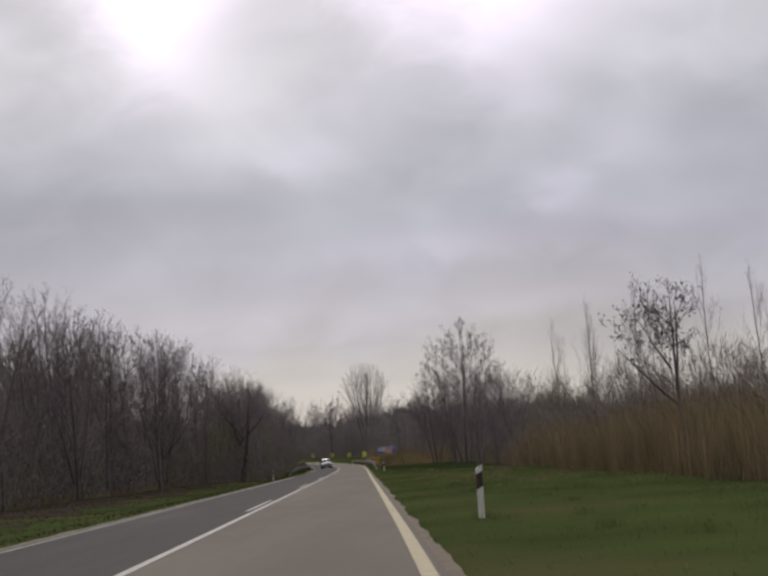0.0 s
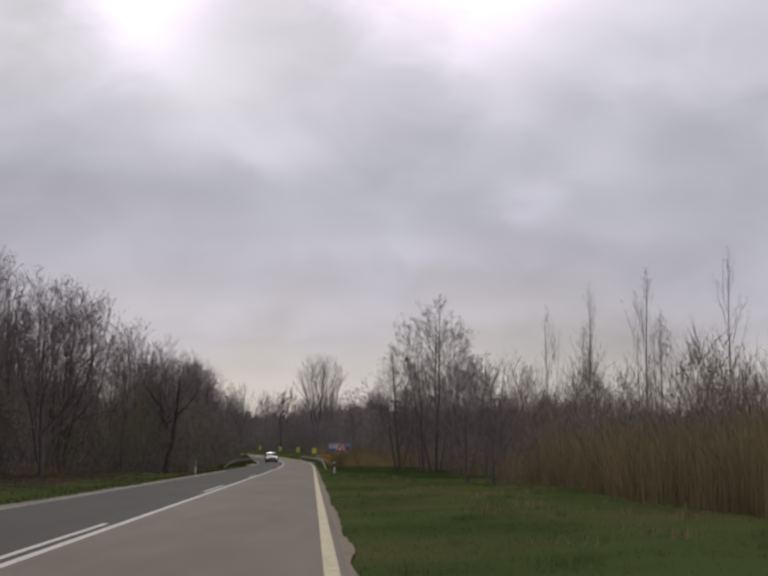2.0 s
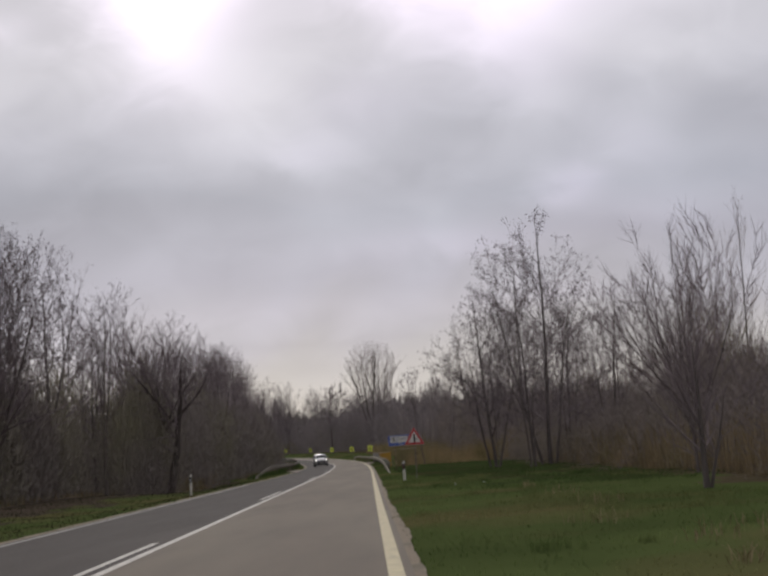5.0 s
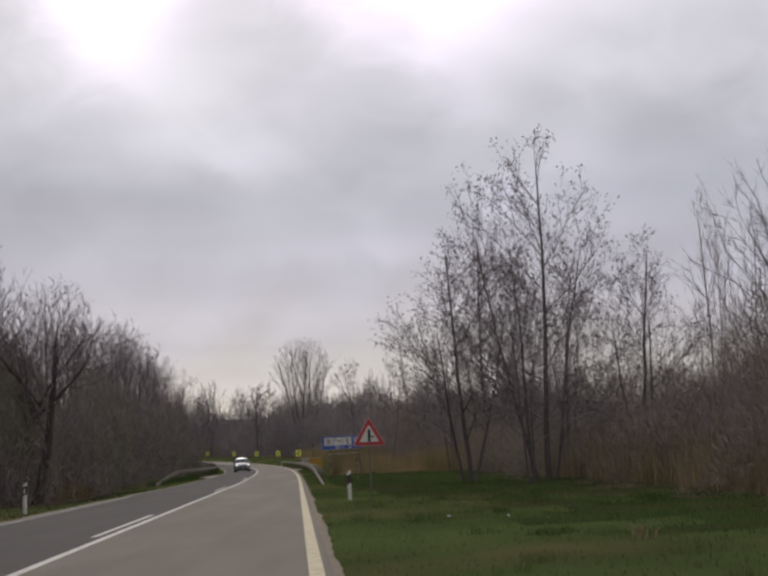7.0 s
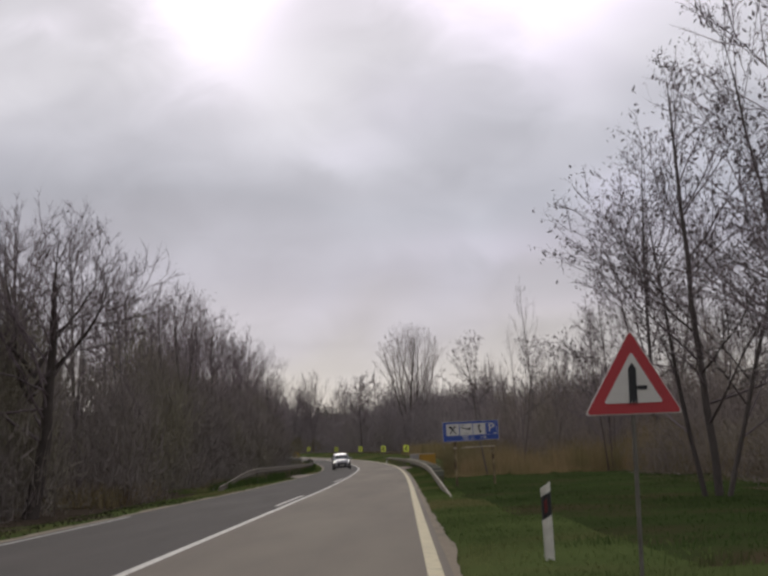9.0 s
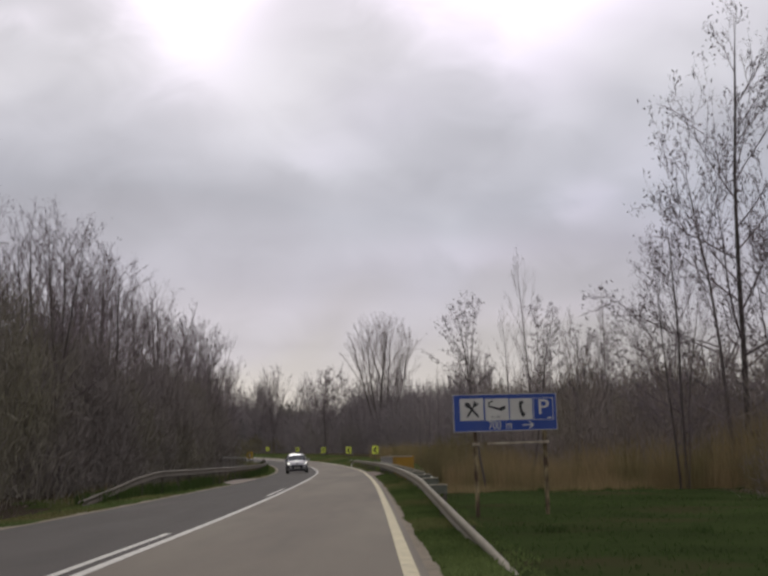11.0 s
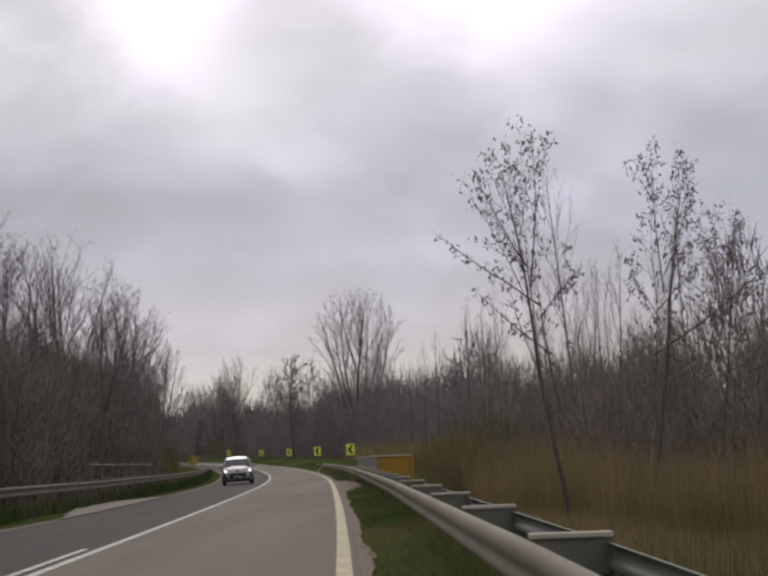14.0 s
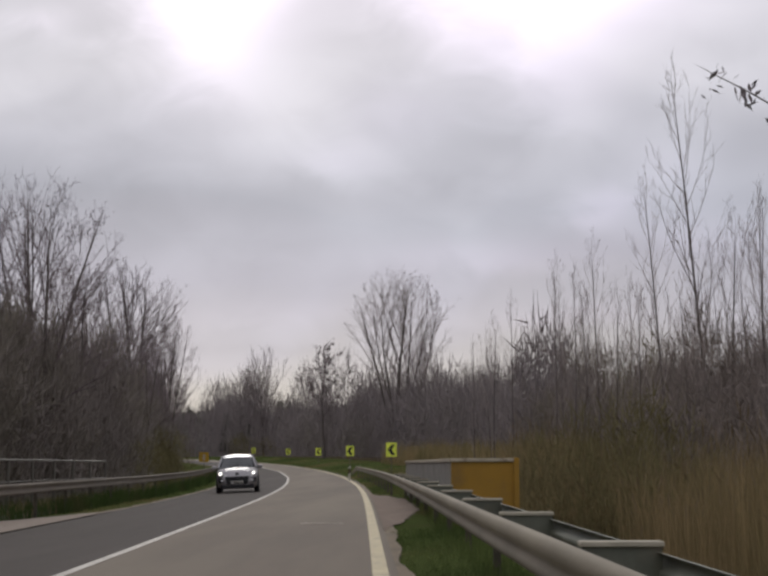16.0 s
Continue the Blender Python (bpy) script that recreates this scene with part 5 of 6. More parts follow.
spots = [(27.8, 150, 1.12), (35, 150, 1.2), (40, 148, 1.15), (24.5, 163, 0.9), (31, 160, 0.95), (33, 170, 0.95), (26, 175, 0.95), (36, 180, 1.05), (17.5, 190, 0.75),
         (3.4, 236, 0.46), (7.4, 232, 0.52), (10.2, 236, 0.5), (4.6, 238, 0.48), (2.4, 262, 0.56), (1.6, 264, 0.52), (4.2, 260, 0.66), (5.2, 262, 0.66), (6.3, 260, 0.72), (7.6, 246, 0.56), (10.4, 246, 0.72), (12.0, 258, 0.8), (0.8, 268, 0.46),
         (14.5, 262, 0.9), (16.0, 250, 0.95), (18.5, 270, 0.95), (6.6, 278, 0.7), (9.0, 284, 0.75), (12.5, 290, 0.8), (33, 205, 0.9), (27, 220, 0.85)]
for i, (x, y, s) in enumerate(spots):
    again(poplar if i % 2 else poplar_b, x, y, rng.uniform(0, 360), s * (1.0 if i % 2 else 1.12), "", rng.normal(0, 1.0))

again(poplar, 10.75, 256.0, 270, 1.17, "tall slender poplar standing clear of the thicket", 3.6)
again(poplar, 8.8, 256.0, 262, 0.87, "", 2.8)

# the wood on the left: an edge of single trees
wood_a = crowned(28, [(0.02, 0.0, 12.8, 0.14, 0, 0), (0.20, 0.06, 7.4, 0.07, 0.05, 0, 4.6)], (0, 0, 8.0, 3.7, 5.8, 5.2), 24, 7, 7, (62, 30), 0.24, 0.045, 0.52, 0.0068, 0.08, 0.36, wob=0.11)
wood_b = crowned(29, [(0.06, 0.02, 12.6, 0.13, 0.2, 0), (-0.20, 0.05, 7.2, 0.07, 0.3, 0, 4.8)], (0.15, 0.1, 7.8, 3.8, 5.6, 5.0), 24, 7, 7, (62, 30), 0.24, 0.045, 0.52, 0.0068, 0.08, 0.36, wob=0.11)
tree_a = plant("woodland_tree", wood_a, -18.6, 70.0, 0, 0.82, "bare woodland tree with withered clumps at the wood's edge", "tree", (BARK, TWIG), "woodland edge", pods_at(wood_a[2], rng, 0.22, 0.08, each=1, spread=0.10))
tree_b = plant("woodland_tree", wood_b, -21.5, 92.0, 0, 1.05, "bare twin-stemmed woodland tree at the wood's edge", "tree", (BARK, TWIG), "woodland edge")
edge = []
for y in np.arange(56, 142, 5.0):
    edge.append((-19.5 - 1.8 * rng.random() - (0.8 if y < 90 else 0), y + rng.uniform(-1.5, 1.5), rng.uniform(0.88, 1.05) * np.interp(y, [56, 85, 110, 140], [0.62, 0.79, 1.03, 1.0])))
for y in np.arange(60, 150, 10.0):
    edge.append((-26 - 3.0 * rng.random(), y + rng.uniform(-2, 2), rng.uniform(0.95, 1.2) * np.interp(y, [60, 90, 112, 145], [0.60, 0.84, 1.04, 0.98])))
for y in np.arange(152, 250, 6.0):
    edge.append((float(edge_x(y)) - 14.6 - 2.5 * rng.random() - 2.0 * (y < 175), y + rng.uniform(-2, 2), rng.uniform(0.84, 1.04)))
for y in np.arange(160, 262, 12.0):
    edge.append((float(edge_x(y)) - 20.5 - 3.0 * rng.random(), y + rng.uniform(-2, 2), rng.uniform(0.92, 1.08)))
for y in np.arange(262, 380, 9.0):
    edge.append((float(edge_x(y)) - 13.5 - 3.0 * rng.random(), y + rng.uniform(-2, 2), rng.uniform(0.75, 1.0)))
edge += [(-23.0, 250.0, 1.05), (-19.5, 251.0, 0.97), (-17.0, 249.0, 0.90), (-26.0, 253.0, 1.08), (-16.5, 206.0, 0.92), (-20.0, 222.0, 0.98), (-24.0, 226.0, 1.08), (-19.8, 190.0, 1.0), (-15.6, 191.0, 0.88), (-22.5, 178.0, 1.18), (-31.5, 360.0, 0.75), (-29.8, 350.0, 0.6), (-33.5, 368.0, 0.85)]
for i, (x, y, s) in enumerate(edge):
    again(tree_a if i % 2 else tree_b, x, y, rng.uniform(0, 360), s, "", rng.normal(0, 1.5))


def joined(name, sources, places, mat, label, category, mats_pick=None):
    """Many copies of a few plants in one mesh, for what nobody could count."""
    vs, fs, n = [], [], 0
    for k, (x, y, turn, sx, sz) in enumerate(places):
        for v, f in sources[k % len(sources)]:
            c, s = math.cos(turn), math.sin(turn)
            w = np.stack([(v[:, 0] * c - v[:, 1] * s) * sx + x, (v[:, 0] * s + v[:, 1] * c) * sx + y, v[:, 2] * sz + float(ground_z(x, y)) - 0.1], -1)
            vs.append(w)
            fs.append(f + n)
            n += len(w)
    return tagged(new(name, mesh_of(name, np.concatenate(vs), np.concatenate(fs), mat)), label, category, kind="stuff")


def scatter(n, y0, y1, left, right, size, tall, seed):
    """Places spread between two lines given as functions of y."""
    r = np.random.default_rng(seed)
    out = []
    for _ in range(n):
        y = r.uniform(y0, y1)
        a, b = left(y), right(y)
        s = size * r.uniform(0.75, 1.25)
        out.append((a + (b - a) * r.random(), y, r.uniform(0, 6.28), s, s * tall * r.uniform(0.8, 1.15)))
    return out


thin_a = crowned(31, [(0.02, 0, 12.4, 0.10, 0, 0)], (0, 0, 7.8, 3.2, 5.6, 5.0), 20, 4, 7, (58, 28), 0.12, 0.08, 0.80, 0.017, 0.14, 0.36)
thin_b = crowned(32, [(-0.03, 0.02, 11.8, 0.10, 0, 0)], (0, 0, 7.4, 3.4, 5.4, 4.8), 20, 4, 7, (58, 28), 0.12, 0.08, 0.80, 0.017, 0.14, 0.36)
thin = [(thin_a[0][0][1], thin_a[1]), (thin_b[0][0][1], thin_b[1])]
shrubs = [shrub_arrays(34, 1200, 2.0, 3.4, 0.0175, 3), shrub_arrays(35, 1200, 2.3, 3.1, 0.0175, 3), shrub_arrays(36, 1200, 1.8, 3.7, 0.0175, 3)]
near_shrubs = [shrub_arrays(45, 1600, 2.0, 3.4, 0.0100, 4), shrub_arrays(46, 1600, 2.2, 3.2, 0.0100, 4)]
dense_shrubs = [shrub_arrays(61, 2400, 2.1, 3.3, 0.014, 0), shrub_arrays(62, 2400, 2.3, 3.1, 0.014, 0)]
belt = [shrub_arrays(42, 900, 2.1, 3.3, 0.020, 0), shrub_arrays(43, 900, 2.3, 3.1, 0.020, 0)]
far_shrubs = [shrub_arrays(37, 650, 2.1, 3.4, 0.032, 2), shrub_arrays(38, 650, 2.0, 3.6, 0.032, 2)]

joined("woods", thin, scatter(24, 62, 250, lambda y: -62, lambda y: -30 if y < 150 else float(edge_x(y)) - 21, 0.95, 1.0, 41), TWIG, "dense bare wood behind the edge trees", "woods")
joined("woods", thin, scatter(20, 250, 420, lambda y: float(edge_x(y)) - 60, lambda y: float(edge_x(y)) - 15, 0.95, 1.0, 42), TWIG, "dense bare wood on the inside of the bend", "woods")
joined("far_woods", thin, scatter(34, 432, 520, lambda y: float(edge_x(y)) + 14 if y < 470 else -100, lambda y: 70, 0.95, 0.66, 43), TWIG, "far dark belt of bare woods beyond the bend", "woods")
joined("far_woods", thin, scatter(14, 478, 520, lambda y: -68, lambda y: -36, 0.95, 0.78, 56), TWIG, "dark bare woods where the road disappears", "woods")
joined("far_woods", thin, scatter(26, 300, 425, lambda y: float(edge_x(y)) + 22, lambda y: 60, 0.85, 0.58, 44), TWIG, "bare woods on the outside of the bend", "woods")
# thickets
joined("undergrowth", far_shrubs, scatter(60, 44, 150, lambda y: -34, lambda y: -22.0, 1.2, 1.2, 45), UNDER, "dark undergrowth behind the wood's first trees", "undergrowth")
joined("undergrowth", shrubs, scatter(95, 44, 150, lambda y: -21.6, lambda y: -20.2, 1.1, 1.45, 145), UNDER, "dark tangled undergrowth along the wood's edge", "undergrowth")
joined("undergrowth", far_shrubs, scatter(56, 150, 345, lambda y: float(edge_x(y)) - 24, lambda y: float(edge_x(y)) - 16.0, 1.25, 1.6, 46), UNDER, "dark undergrowth under the trees inside the bend", "undergrowth")
joined("undergrowth", shrubs, scatter(110, 150, 345, lambda y: float(edge_x(y)) - 16.2, lambda y: float(edge_x(y)) - (15.2 if y < 172 else 13.4 if y < 262 else 14.4), 1.15, 1.75, 146), UNDER, "dark tangled undergrowth behind the far guardrail", "undergrowth")
joined("thicket", near_shrubs, scatter(105, 78, 190, lambda y: 9.6 if y < 172 else 12.0, lambda y: 28, 1.1, 1.25, 47), BRUSH, "grey-brown thicket beyond the verge", "thicket")
joined("thicket", near_shrubs, scatter(45, 76, 172, lambda y: 8.9, lambda y: 12, 0.85, 0.75, 52), BRUSH, "low brown scrub at the edge of the verge", "thicket")
joined("thicket", shrubs, scatter(120, 196, 300, lambda y: float(edge_x(y)) + 11.5 + 2.0 * (y > 255), lambda y: 24, 1.15, 1.55, 48), BRUSH, "grey-brown thicket behind the reeds in the bend", "thicket")
joined("thicket", far_shrubs, scatter(125, 290, 440, lambda y: float(edge_x(y)) + 13.0, lambda y: float(edge_x(y)) + 40, 1.4, 1.75, 49), HAZY_BRUSH, "grey-brown thicket on the outside of the bend", "thicket")
joined("thicket", near_shrubs, scatter(50, 20, 80, lambda y: 12.5, lambda y: 26, 1.0, 1.1, 50), BRUSH, "grey-brown thicket behind the reeds", "thicket")
joined("far_thicket", belt, scatter(130, 440, 500, lambda y: -100 if y > 470 else float(edge_x(y)) + 12, lambda y: 60, 2.1, 1.9, 53), HAZY_BRUSH, "far dark thicket before the woods", "thicket")
joined("far_thicket", far_shrubs, scatter(40, 340, 470, lambda y: float(edge_x(y)) - 45, lambda y: float(edge_x(y)) - 13, 1.6, 1.5, 54), HAZY_BRUSH, "dark thicket on the inside of the bend", "thicket")
joined("undergrowth", far_shrubs, scatter(38, 58, 152, lambda y: -31, lambda y: -24, 1.5, 2.0, 148), UNDER, "tall tangled brush between the woodland trees", "undergrowth")
joined("undergrowth", far_shrubs, scatter(36, 40, 260, lambda y: -62, lambda y: -36, 1.7, 1.3, 55), UNDER, "dark undergrowth deep in the wood", "undergrowth")
joined("undergrowth", dense_shrubs, scatter(46, 176, 266, lambda y: float(edge_x(y)) - 14.0, lambda y: float(edge_x(y)) - 12.6, 1.15, 1.45, 147), UNDER, "dense brown brush close behind the far guardrail", "undergrowth")
joined("olive_shrubs", shrubs, scatter(14, 268, 318, lambda y: float(edge_x(y)) - 14.0, lambda y: float(edge_x(y)) - 11.5, 0.8, 0.9, 51), OLIVE_BRUSH, "olive-tinged shrubs at the inside of the bend", "shrubs")
joined("olive_shrubs", shrubs, [(1.2, 226.0, 0.5, 0.62, 0.92), (0.4, 228.0, 2.1, 0.5, 0.85), (2.3, 227.0, 4.0, 0.7, 0.95), (0.9, 223.0, 1.0, 0.4, 0.70), (1.8, 222.5, 3.0, 0.5, 0.78), (3.4, 229.0, 5.0, 0.8, 1.0)], OLIVE_BRUSH, "olive green weeds and shrubs beside the parapet", "shrubs")
joined("olive_shrubs", shrubs, [(-31.0, 438.0, 0.5, 1.3, 1.1), (-27.0, 440.0, 2.0, 1.2, 1.0)], OLIVE_BRUSH, "olive-tinged shrubs before the far woods", "shrubs")


def build_far_backdrop():
    """The wooded rise that closes the view far beyond the bend: a lumpy mass of distant crowns."""
    r = np.random.default_rng(57)
    xs = np.arange(-420, 300, 1.4)
    top = 14.2 + 0.9 * np.sin(xs * 0.11) + 1.2 * np.sin(xs * 0.047 + 1.0) + 1.0 * np.sin(xs * 0.53) * np.sin(xs * 0.19 + 2) + r.normal(0, 0.8, len(xs))
    rows = []
    for f, back in ((0.0, 0.0), (0.25, 1.0), (0.5, 2.5), (0.75, 5.0), (1.0, 9.0), (0.9, 20.0)):
        rows.append(np.stack([xs, 545 + back + 0.0012 * np.abs(xs + 20) ** 1.2 * -20 + r.normal(0, 0.8, len(xs)), 2.0 + top * f + r.normal(0, 0.35, len(xs)) * (f > 0)], -1))
    v = np.stack(rows, 0)
    idx = np.arange(v.shape[0] * v.shape[1]).reshape(v.shape[:2])
    faces = np.stack([idx[:-1, :-1], idx[:-1, 1:], idx[1:, 1:], idx[1:, :-1]], -1).reshape(-1, 4)
    # bare crowns along the skyline: fans of thin shoots above the mass
    n = 9000
    i = r.integers(60, len(xs) - 60, n)
    foot = v[r.integers(3, 5, n), i] + np.stack([r.normal(0, 0.7, n), -r.uniform(0.2, 1.5, n), -r.uniform(0.2, 1.0, n)], -1)
    rise = r.gamma(3.0, 0.42, n) * (1 + 0.6 * np.sin(xs[i] * 0.9) * np.sin(xs[i] * 0.37 + 1))
    lean = r.normal(0, 0.28, n)
    w = r.uniform(0.05, 0.13, n)
    zero = np.zeros(n)
    shoots = np.stack([foot + np.stack([-w, zero, zero], -1), foot + np.stack([w, zero, zero], -1),
                       foot + np.stack([lean * rise + 0.02, zero, rise], -1), foot + np.stack([lean * rise - 0.02, zero + 0.03, rise], -1)], 1).reshape(-1, 3)
    faces = np.concatenate([faces, v.shape[0] * v.shape[1] + np.arange(n * 4).reshape(-1, 4)])
    v = np.concatenate([v.reshape(-1, 3), shoots])
    return tagged(new("backdrop", mesh_of("backdrop", v, faces, FAR_WOOD)), "dark wooded rise far beyond the bend", "backdrop", kind="structure")


build_far_backdrop()


def conifer_arrays(seed, h):
    r = np.random.default_rng(seed)
    t = Tubes()
    t.add(np.array([[0, 0, 0], [0, 0, h * 0.6], [0, 0, h]]), [0.16, 0.09, 0.01], 6)
    for z in np.linspace(h * 0.18, h * 0.97, 26):
        w = math.sqrt(max(h - z, 0.0)) * 0.75 + 0.2
        for k in range(9):
            a = r.uniform(0, 6.28)
            e = np.array([math.cos(a) * w, math.sin(a) * w, z - 0.25 * w])
            t.add(np.array([[0, 0, z], e * np.array([0.55, 0.55, 1]) + np.array([0, 0, 0.06]), e]), [0.16, 0.22, 0.02], 3)
    return t.arrays()


con_v, con_f = conifer_arrays(61, 8.6)
con = thing("conifer", pose(-37.5, 470.0, float(ground_z(-37.5, 470))), "dark green conifer above the far woods", "tree", "far conifers")
part("crown", mesh_of("crown", con_v, con_f, NEEDLE), None, con)
for x, y, s in ((-34.8, 474, 1.15), (-36.2, 478, 1.25)):
    again(con, x, y, 40 * s, s)


# ---- reeds and grass ----
def blades(name, xy, height, width, lean, mat, label, category, seed, heads=None):
    """Slim bent blades, each a strip of three triangles."""
    r = np.random.default_rng(seed)
    n = len(xy)
    z = ground_z(xy[:, 0], xy[:, 1])
    stand = 1 + 0.22 * np.sin(xy[:, 0] * 0.9 + 1.7 * np.sin(xy[:, 1] * 0.31)) * np.sin(xy[:, 1] * 0.47 + 0.6)
    h = height * r.uniform(0.5, 1.15, n) * stand
    a = r.uniform(0, 2 * math.pi, n)
    off = np.stack([np.cos(a), np.sin(a)], -1) * (np.abs(r.normal(0, lean, n)) * h)[:, None]
    w = width * r.uniform(0.7, 1.3, n)
    side = np.stack([np.cos(a + 1.57), np.sin(a + 1.57) * 0.5], -1)
    side[:, 0] += 0.25
    side = side / np.linalg.norm(side, axis=1)[:, None] * (w / 2)[:, None]
    p0 = np.column_stack([xy - side, z - 0.03])
    p1 = np.column_stack([xy + side, z - 0.03])
    q = xy + off * 0.35
    p2 = np.column_stack([q - side * 0.85, z + h * 0.6])
    p3 = np.column_stack([q + side * 0.85, z + h * 0.6])
    p4 = np.column_stack([xy + off, z + h])
    v = np.stack([p0, p1, p2, p3, p4], 1).reshape(-1, 3)
    i = np.arange(n)[:, None] * 5
    f = np.concatenate([i + np.array([[0, 1, 3]]), i + np.array([[0, 3, 2]]), i + np.array([[2, 3, 4]])])
    ob = tagged(new(name, mesh_of(name, v, f, mat)), label, category, kind="stuff")
    if heads:
        sel = r.random(n) < heads
        c = p4[sel]
        m = len(c)
        d = np.column_stack([off[sel] * 0.12, np.full(m, 0.0)])
        s2 = np.column_stack([side[sel] * 2.6, np.zeros(m)])
        up = np.array([0, 0, 0.24])
        hv = np.stack([c - up * 0.6, c + s2 + d, c + up * 0.7 + d * 2, c - s2 + d], 1).reshape(-1, 3)
        k = np.arange(m)[:, None] * 4
        tagged(new("reed_heads", mesh_of("reed_heads", hv, np.concatenate([k + np.array([[0, 1, 2]]), k + np.array([[0, 2, 3]])]), REED_HEAD)), "feathery brown heads of the reeds", "reeds", kind="stuff")
    return ob


def field(n, y0, y1, left, right, seed, clump=0.0, power=1.0):
    r = np.random.default_rng(seed)
    y = y0 + (y1 - y0) * r.random(n) ** power
    a, b = left(y), right(y)
    x = a + (b - a) * r.random(n)
    if clump:
        keep = (np.sin(x * 1.9 + 0.8 * np.sin(y * 0.7)) * np.sin(y * 0.9 + 1.3 * np.sin(x * 0.5)) + r.normal(0, 0.6, n)) > -clump
        x, y = x[keep], y[keep]
    s = x - edge_x(y)
    bare = ((y > 217.5) & (y < 241.5) & (s > 0) & (s < 1.15)) | ((y > 209) & (y < 234.5) & (s < ROAD_L) & (s > ROAD_L - 1.45))
    return np.stack([x, y], -1)[~bare]


reed_l = lambda y: np.interp(y, [20, 60, 100, 128, 150, 172, 184, 192, 200, 208, 216, 236, 256], [8.1, 8.2, 8.4, 8.8, 9.6, 9.4, 8.4, 6.4, 4.4, 2.9, 1.4, 0.2, 1.8])
reed_r = lambda y: np.interp(y, [20, 100, 150, 175, 192, 240, 256], [13.0, 12.8, 13.0, 14.0, 11.5, 9.0, 8.5])
blades("reeds", field(46000, 18, 84, reed_l, reed_r, 71, 0.5), 2.1, 0.010, 0.20, OLD_REED, "tall dry brown reeds behind the grass verge", "reeds", 72, 0.10)
blades("reeds", field(24000, 80, 178, reed_l, reed_r, 77, 0.3), 1.6, 0.014, 0.26, OLD_REED, "broken dry reeds and weeds among scrub", "reeds", 78, 0.1)
blades("reeds", field(50000, 172, 262, reed_l, reed_r, 73, 0.4), 2.3, 0.010, 0.20, REED, "tall dry brown reeds behind the guardrail", "reeds", 74, 0.12)
blades("reeds", field(16000, 18, 84, reed_l, reed_r, 171, 0.4), 1.7, 0.010, 0.55, OLD_REED, "bent and broken reed stalks", "reeds", 172, 0.1)
blades("reeds", field(24000, 172, 262, reed_l, reed_r, 173, 0.3), 1.7, 0.009, 0.55, REED, "bent and broken reed stalks behind the guardrail", "reeds", 174, 0.1)
blades("reeds", field(6000, 250, 330, lambda y: edge_x(y) + 6.5, lambda y: edge_x(y) + 12, 75), 1.9, 0.03, 0.25, REED, "dry reeds on the bank of the bend", "reeds", 76)

right_l = lambda y: edge_x(y) + ROAD_R + 0.10
blades("grass", field(20000, 8, 90, right_l, lambda y: np.full_like(y, 9.2), 81, 1.1, 0.7), 0.055, 0.014, 1.4, GRASS, "short green verge grass with brown patches", "grass", 82)
hollow_l = lambda y: edge_x(y) + np.interp(y, [85, 100, 130, 150, 180, 192], [9.0, 5.0, 2.4, 1.1, 1.1, 5.0])
blades("grass", field(14000, 85, 192, right_l, hollow_l, 83, 1.1), 0.06, 0.017, 1.4, GRASS, "green verge grass round the signs", "grass", 84)
blades("grass", field(20000, 148, 300, right_l, lambda y: edge_x(y) + np.interp(y, [150, 250, 262, 300], [1.5, 1.5, 5.5, 6.5]), 85, 2.0), 0.06, 0.017, 1.4, GRASS, "green grass under the guardrail", "grass", 86)
blades("grass", field(16000, 26, 160, lambda y: np.interp(y, [0, 140, 170], [-21.0, -17.5, -13.0]), lambda y: edge_x(y) + ROAD_L - 0.15, 87, 1.1), 0.045, 0.03, 2.4, WOODSIDE_GRASS, "dull dark green grass with brown patches beside the wood", "grass", 88)
blades("grass", field(14000, 155, 330, lambda y: edge_x(y) - 12.5, lambda y: edge_x(y) + ROAD_L - 0.3, 89, 1.1), 0.06, 0.034, 2.0, GRASS, "green grass along the far guardrail", "grass", 90)
blades("grass", field(8000, 290, 430, lambda y: edge_x(y) + 0.8, lambda y: edge_x(y) + 9, 91), 0.12, 0.05, 1.5, GRASS, "green grass under the chevron boards", "grass", 92)
blades("weeds", field(6000, 20, 175, reed_l, lambda y: reed_l(y) + 0.9, 93), 0.7, 0.020, 0.45, OLD_REED, "dry weeds at the foot of the reeds", "weeds", 94)
blades("weeds", field(4500, 60, 160, lambda y: np.full_like(y, -22.0), lambda y: np.full_like(y, -18.8), 95), 0.6, 0.025, 0.4, OLD_REED, "dry weeds at the wood's edge", "weeds", 96)
blades("weeds", field(9000, 184, 218, lambda y: np.interp(y, [184, 192, 218], [5.0, 1.2, 0.2]), lambda y: reed_l(y) + 1.0, 97), 0.75, 0.014, 0.5, REED, "low dry weeds before the reeds", "weeds", 98)


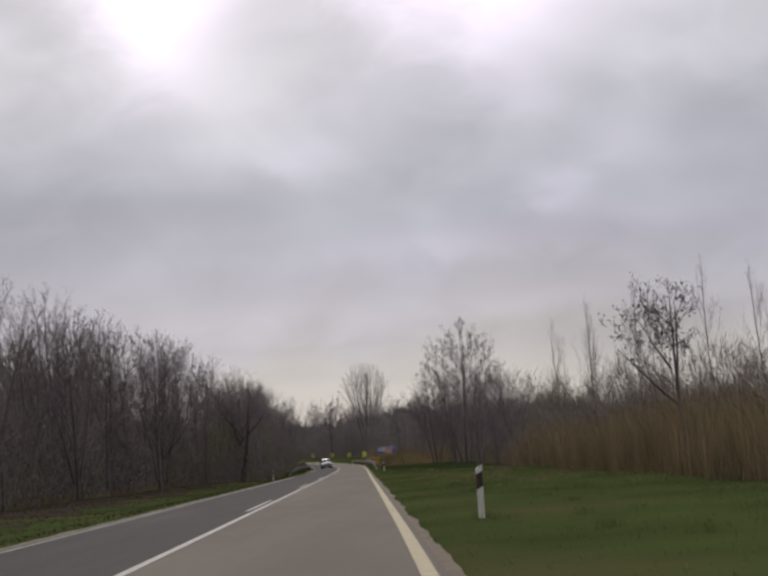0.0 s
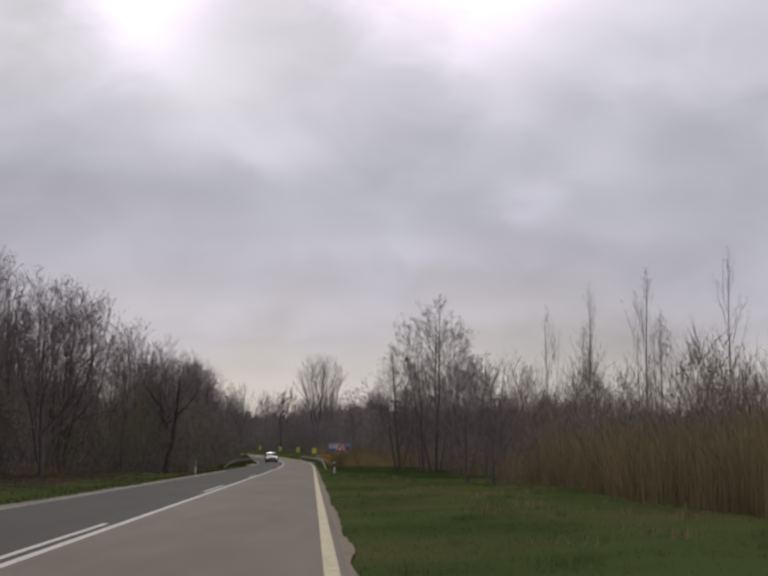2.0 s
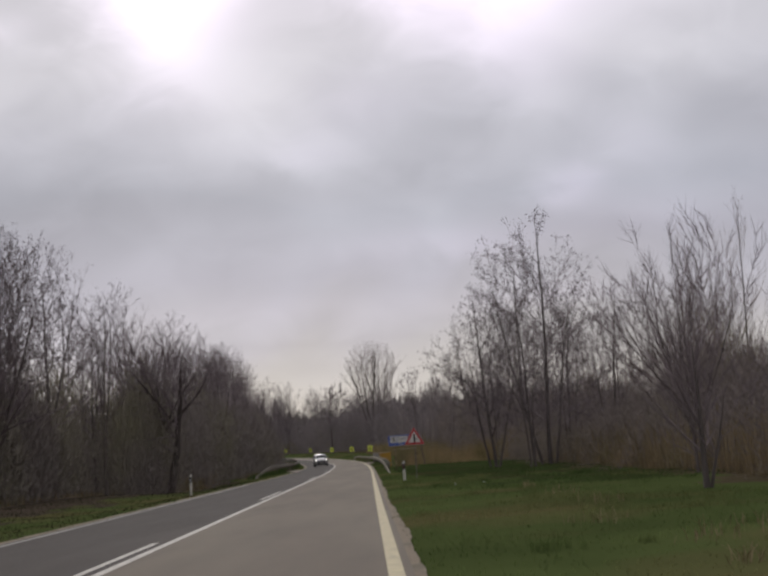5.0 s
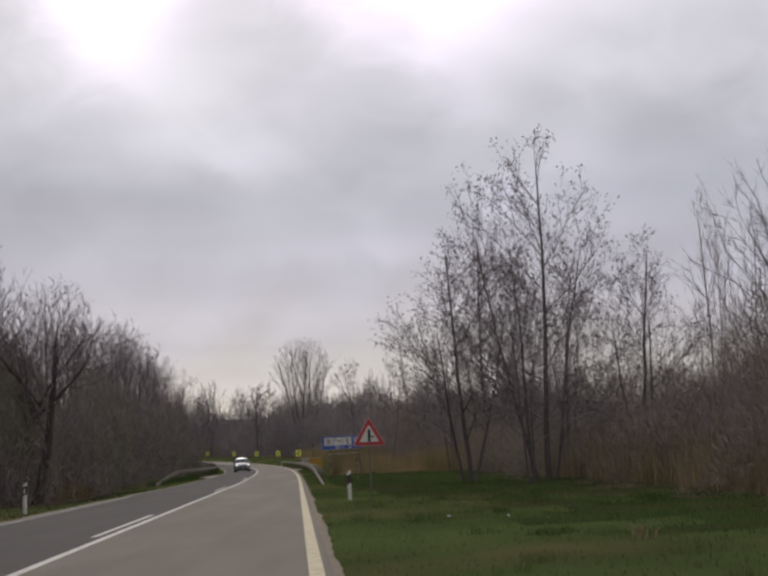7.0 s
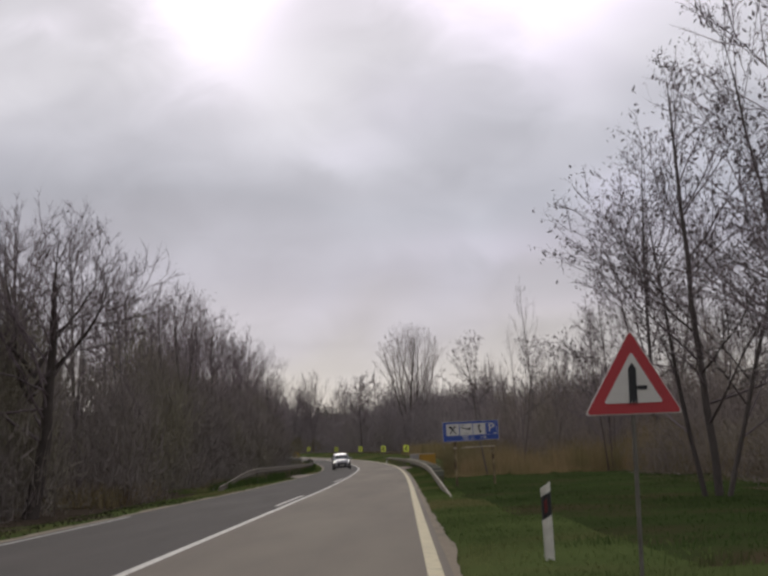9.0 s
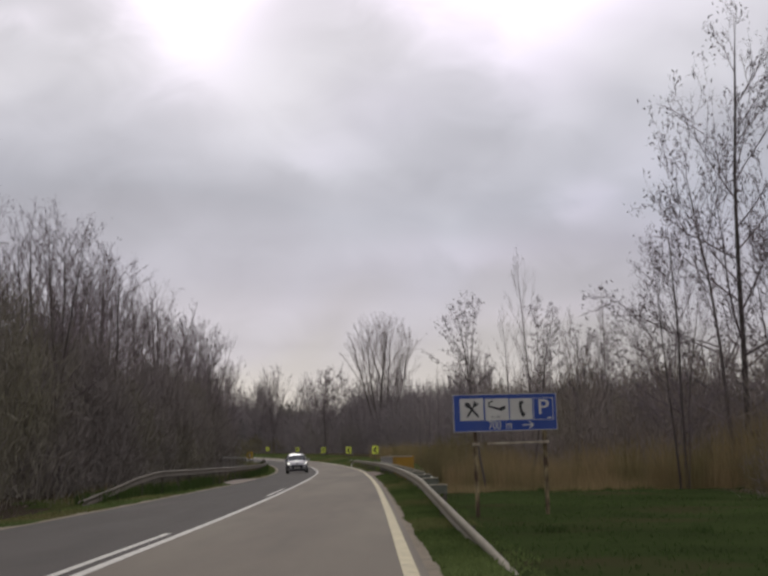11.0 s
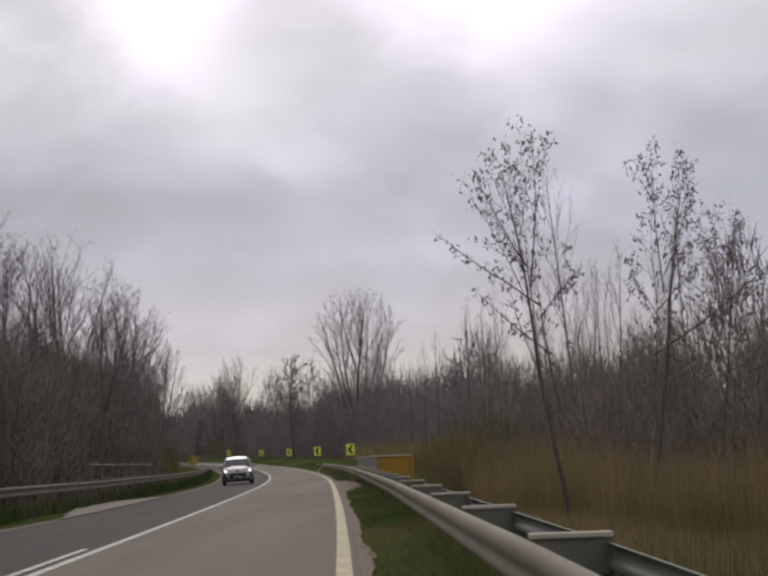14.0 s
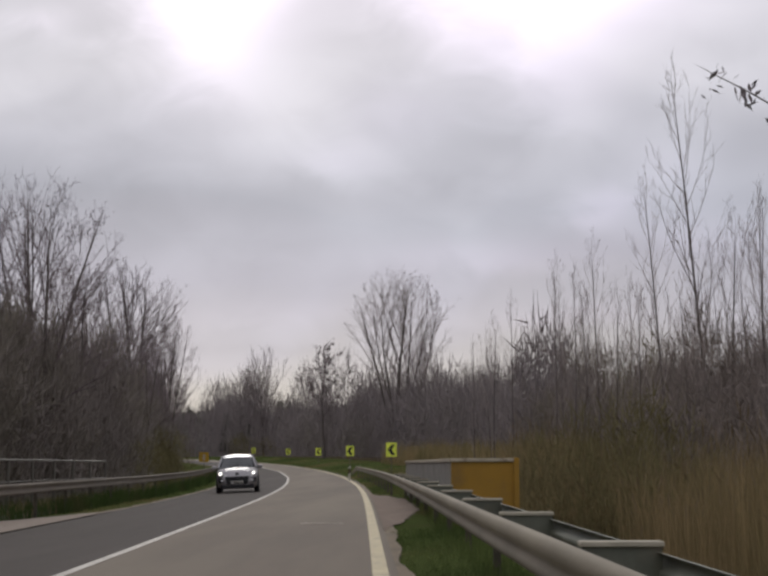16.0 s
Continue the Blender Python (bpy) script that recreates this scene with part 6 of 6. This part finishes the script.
def tufts(n, each, y0, y1, left, right, seed):
    """Centres of ranker tufts, with blades spread round each."""
    r = np.random.default_rng(seed)
    y = r.uniform(y0, y1, n)
    x = left(y) + (right(y) - left(y)) * r.random(n)
    c = np.repeat(np.stack([x, y], -1), each, 0)
    wide = np.repeat(r.uniform(0.08, 0.30, n), each)[:, None]
    return c + r.normal(0, 1, c.shape) * wide * np.array([1.0, 1.5])


blades("grass", tufts(150, 50, 14, 120, lambda y: edge_x(y) + 0.8, lambda y: np.full_like(y, 8.6), 101), 0.13, 0.012, 0.8, GRASS, "ranker tufts in the verge grass", "grass", 102)
blades("grass", tufts(60, 50, 100, 180, lambda y: edge_x(y) + 1.4, lambda y: np.full_like(y, 8.8), 103), 0.13, 0.013, 0.9, RANK_GRASS, "ranker tufts round the signs", "grass", 104)
blades("grass", field(18000, 98, 180, hollow_l, lambda y: np.full_like(y, 9.8), 107), 0.06, 0.017, 1.4, RANK_GRASS, "rank dark grass in the hollow beyond the signs", "grass", 108)
blades("weeds", tufts(40, 30, 30, 100, lambda y: edge_x(y) + 3.0, lambda y: np.full_like(y, 9.0), 105), 0.20, 0.010, 0.7, OLD_REED, "withered brown tufts in the verge", "weeds", 106)

blades("weeds", field(3200, 168, 181, lambda y: np.full_like(y, -21.0), lambda y: np.full_like(y, -15.2), 111), 0.95, 0.022, 0.45, OLD_REED, "bank of dry olive-brown weeds before the wood", "weeds", 112)
blades("weeds", field(5000, 182, 322, lambda y: edge_x(y) - np.interp(y, [182, 198], [11.6, 10.4]), lambda y: edge_x(y) - np.interp(y, [182, 198], [9.6, 8.8]), 113), 0.50, 0.016, 0.5, OLD_REED, "withered brown weeds behind the far guardrail", "weeds", 114)
blades("grass", field(14000, 180, 322, lambda y: edge_x(y) - np.interp(y, [182, 198], [10.4, 9.2]), lambda y: edge_x(y) - np.interp(y, [182, 198, 322], [9.2, 8.45, 8.45]), 115), 0.52, 0.016, 0.30, RANK_GRASS, "rank green grass under the far guardrail", "grass", 116)
blades("grass", field(8000, 160, 290, lambda y: edge_x(y) + np.interp(y, [160, 206, 240], [1.05, 0.95, 0.88]), lambda y: edge_x(y) + 1.55, 117), 0.20, 0.010, 0.5, GRASS, "rank grass behind the foot of the guardrail", "grass", 118)
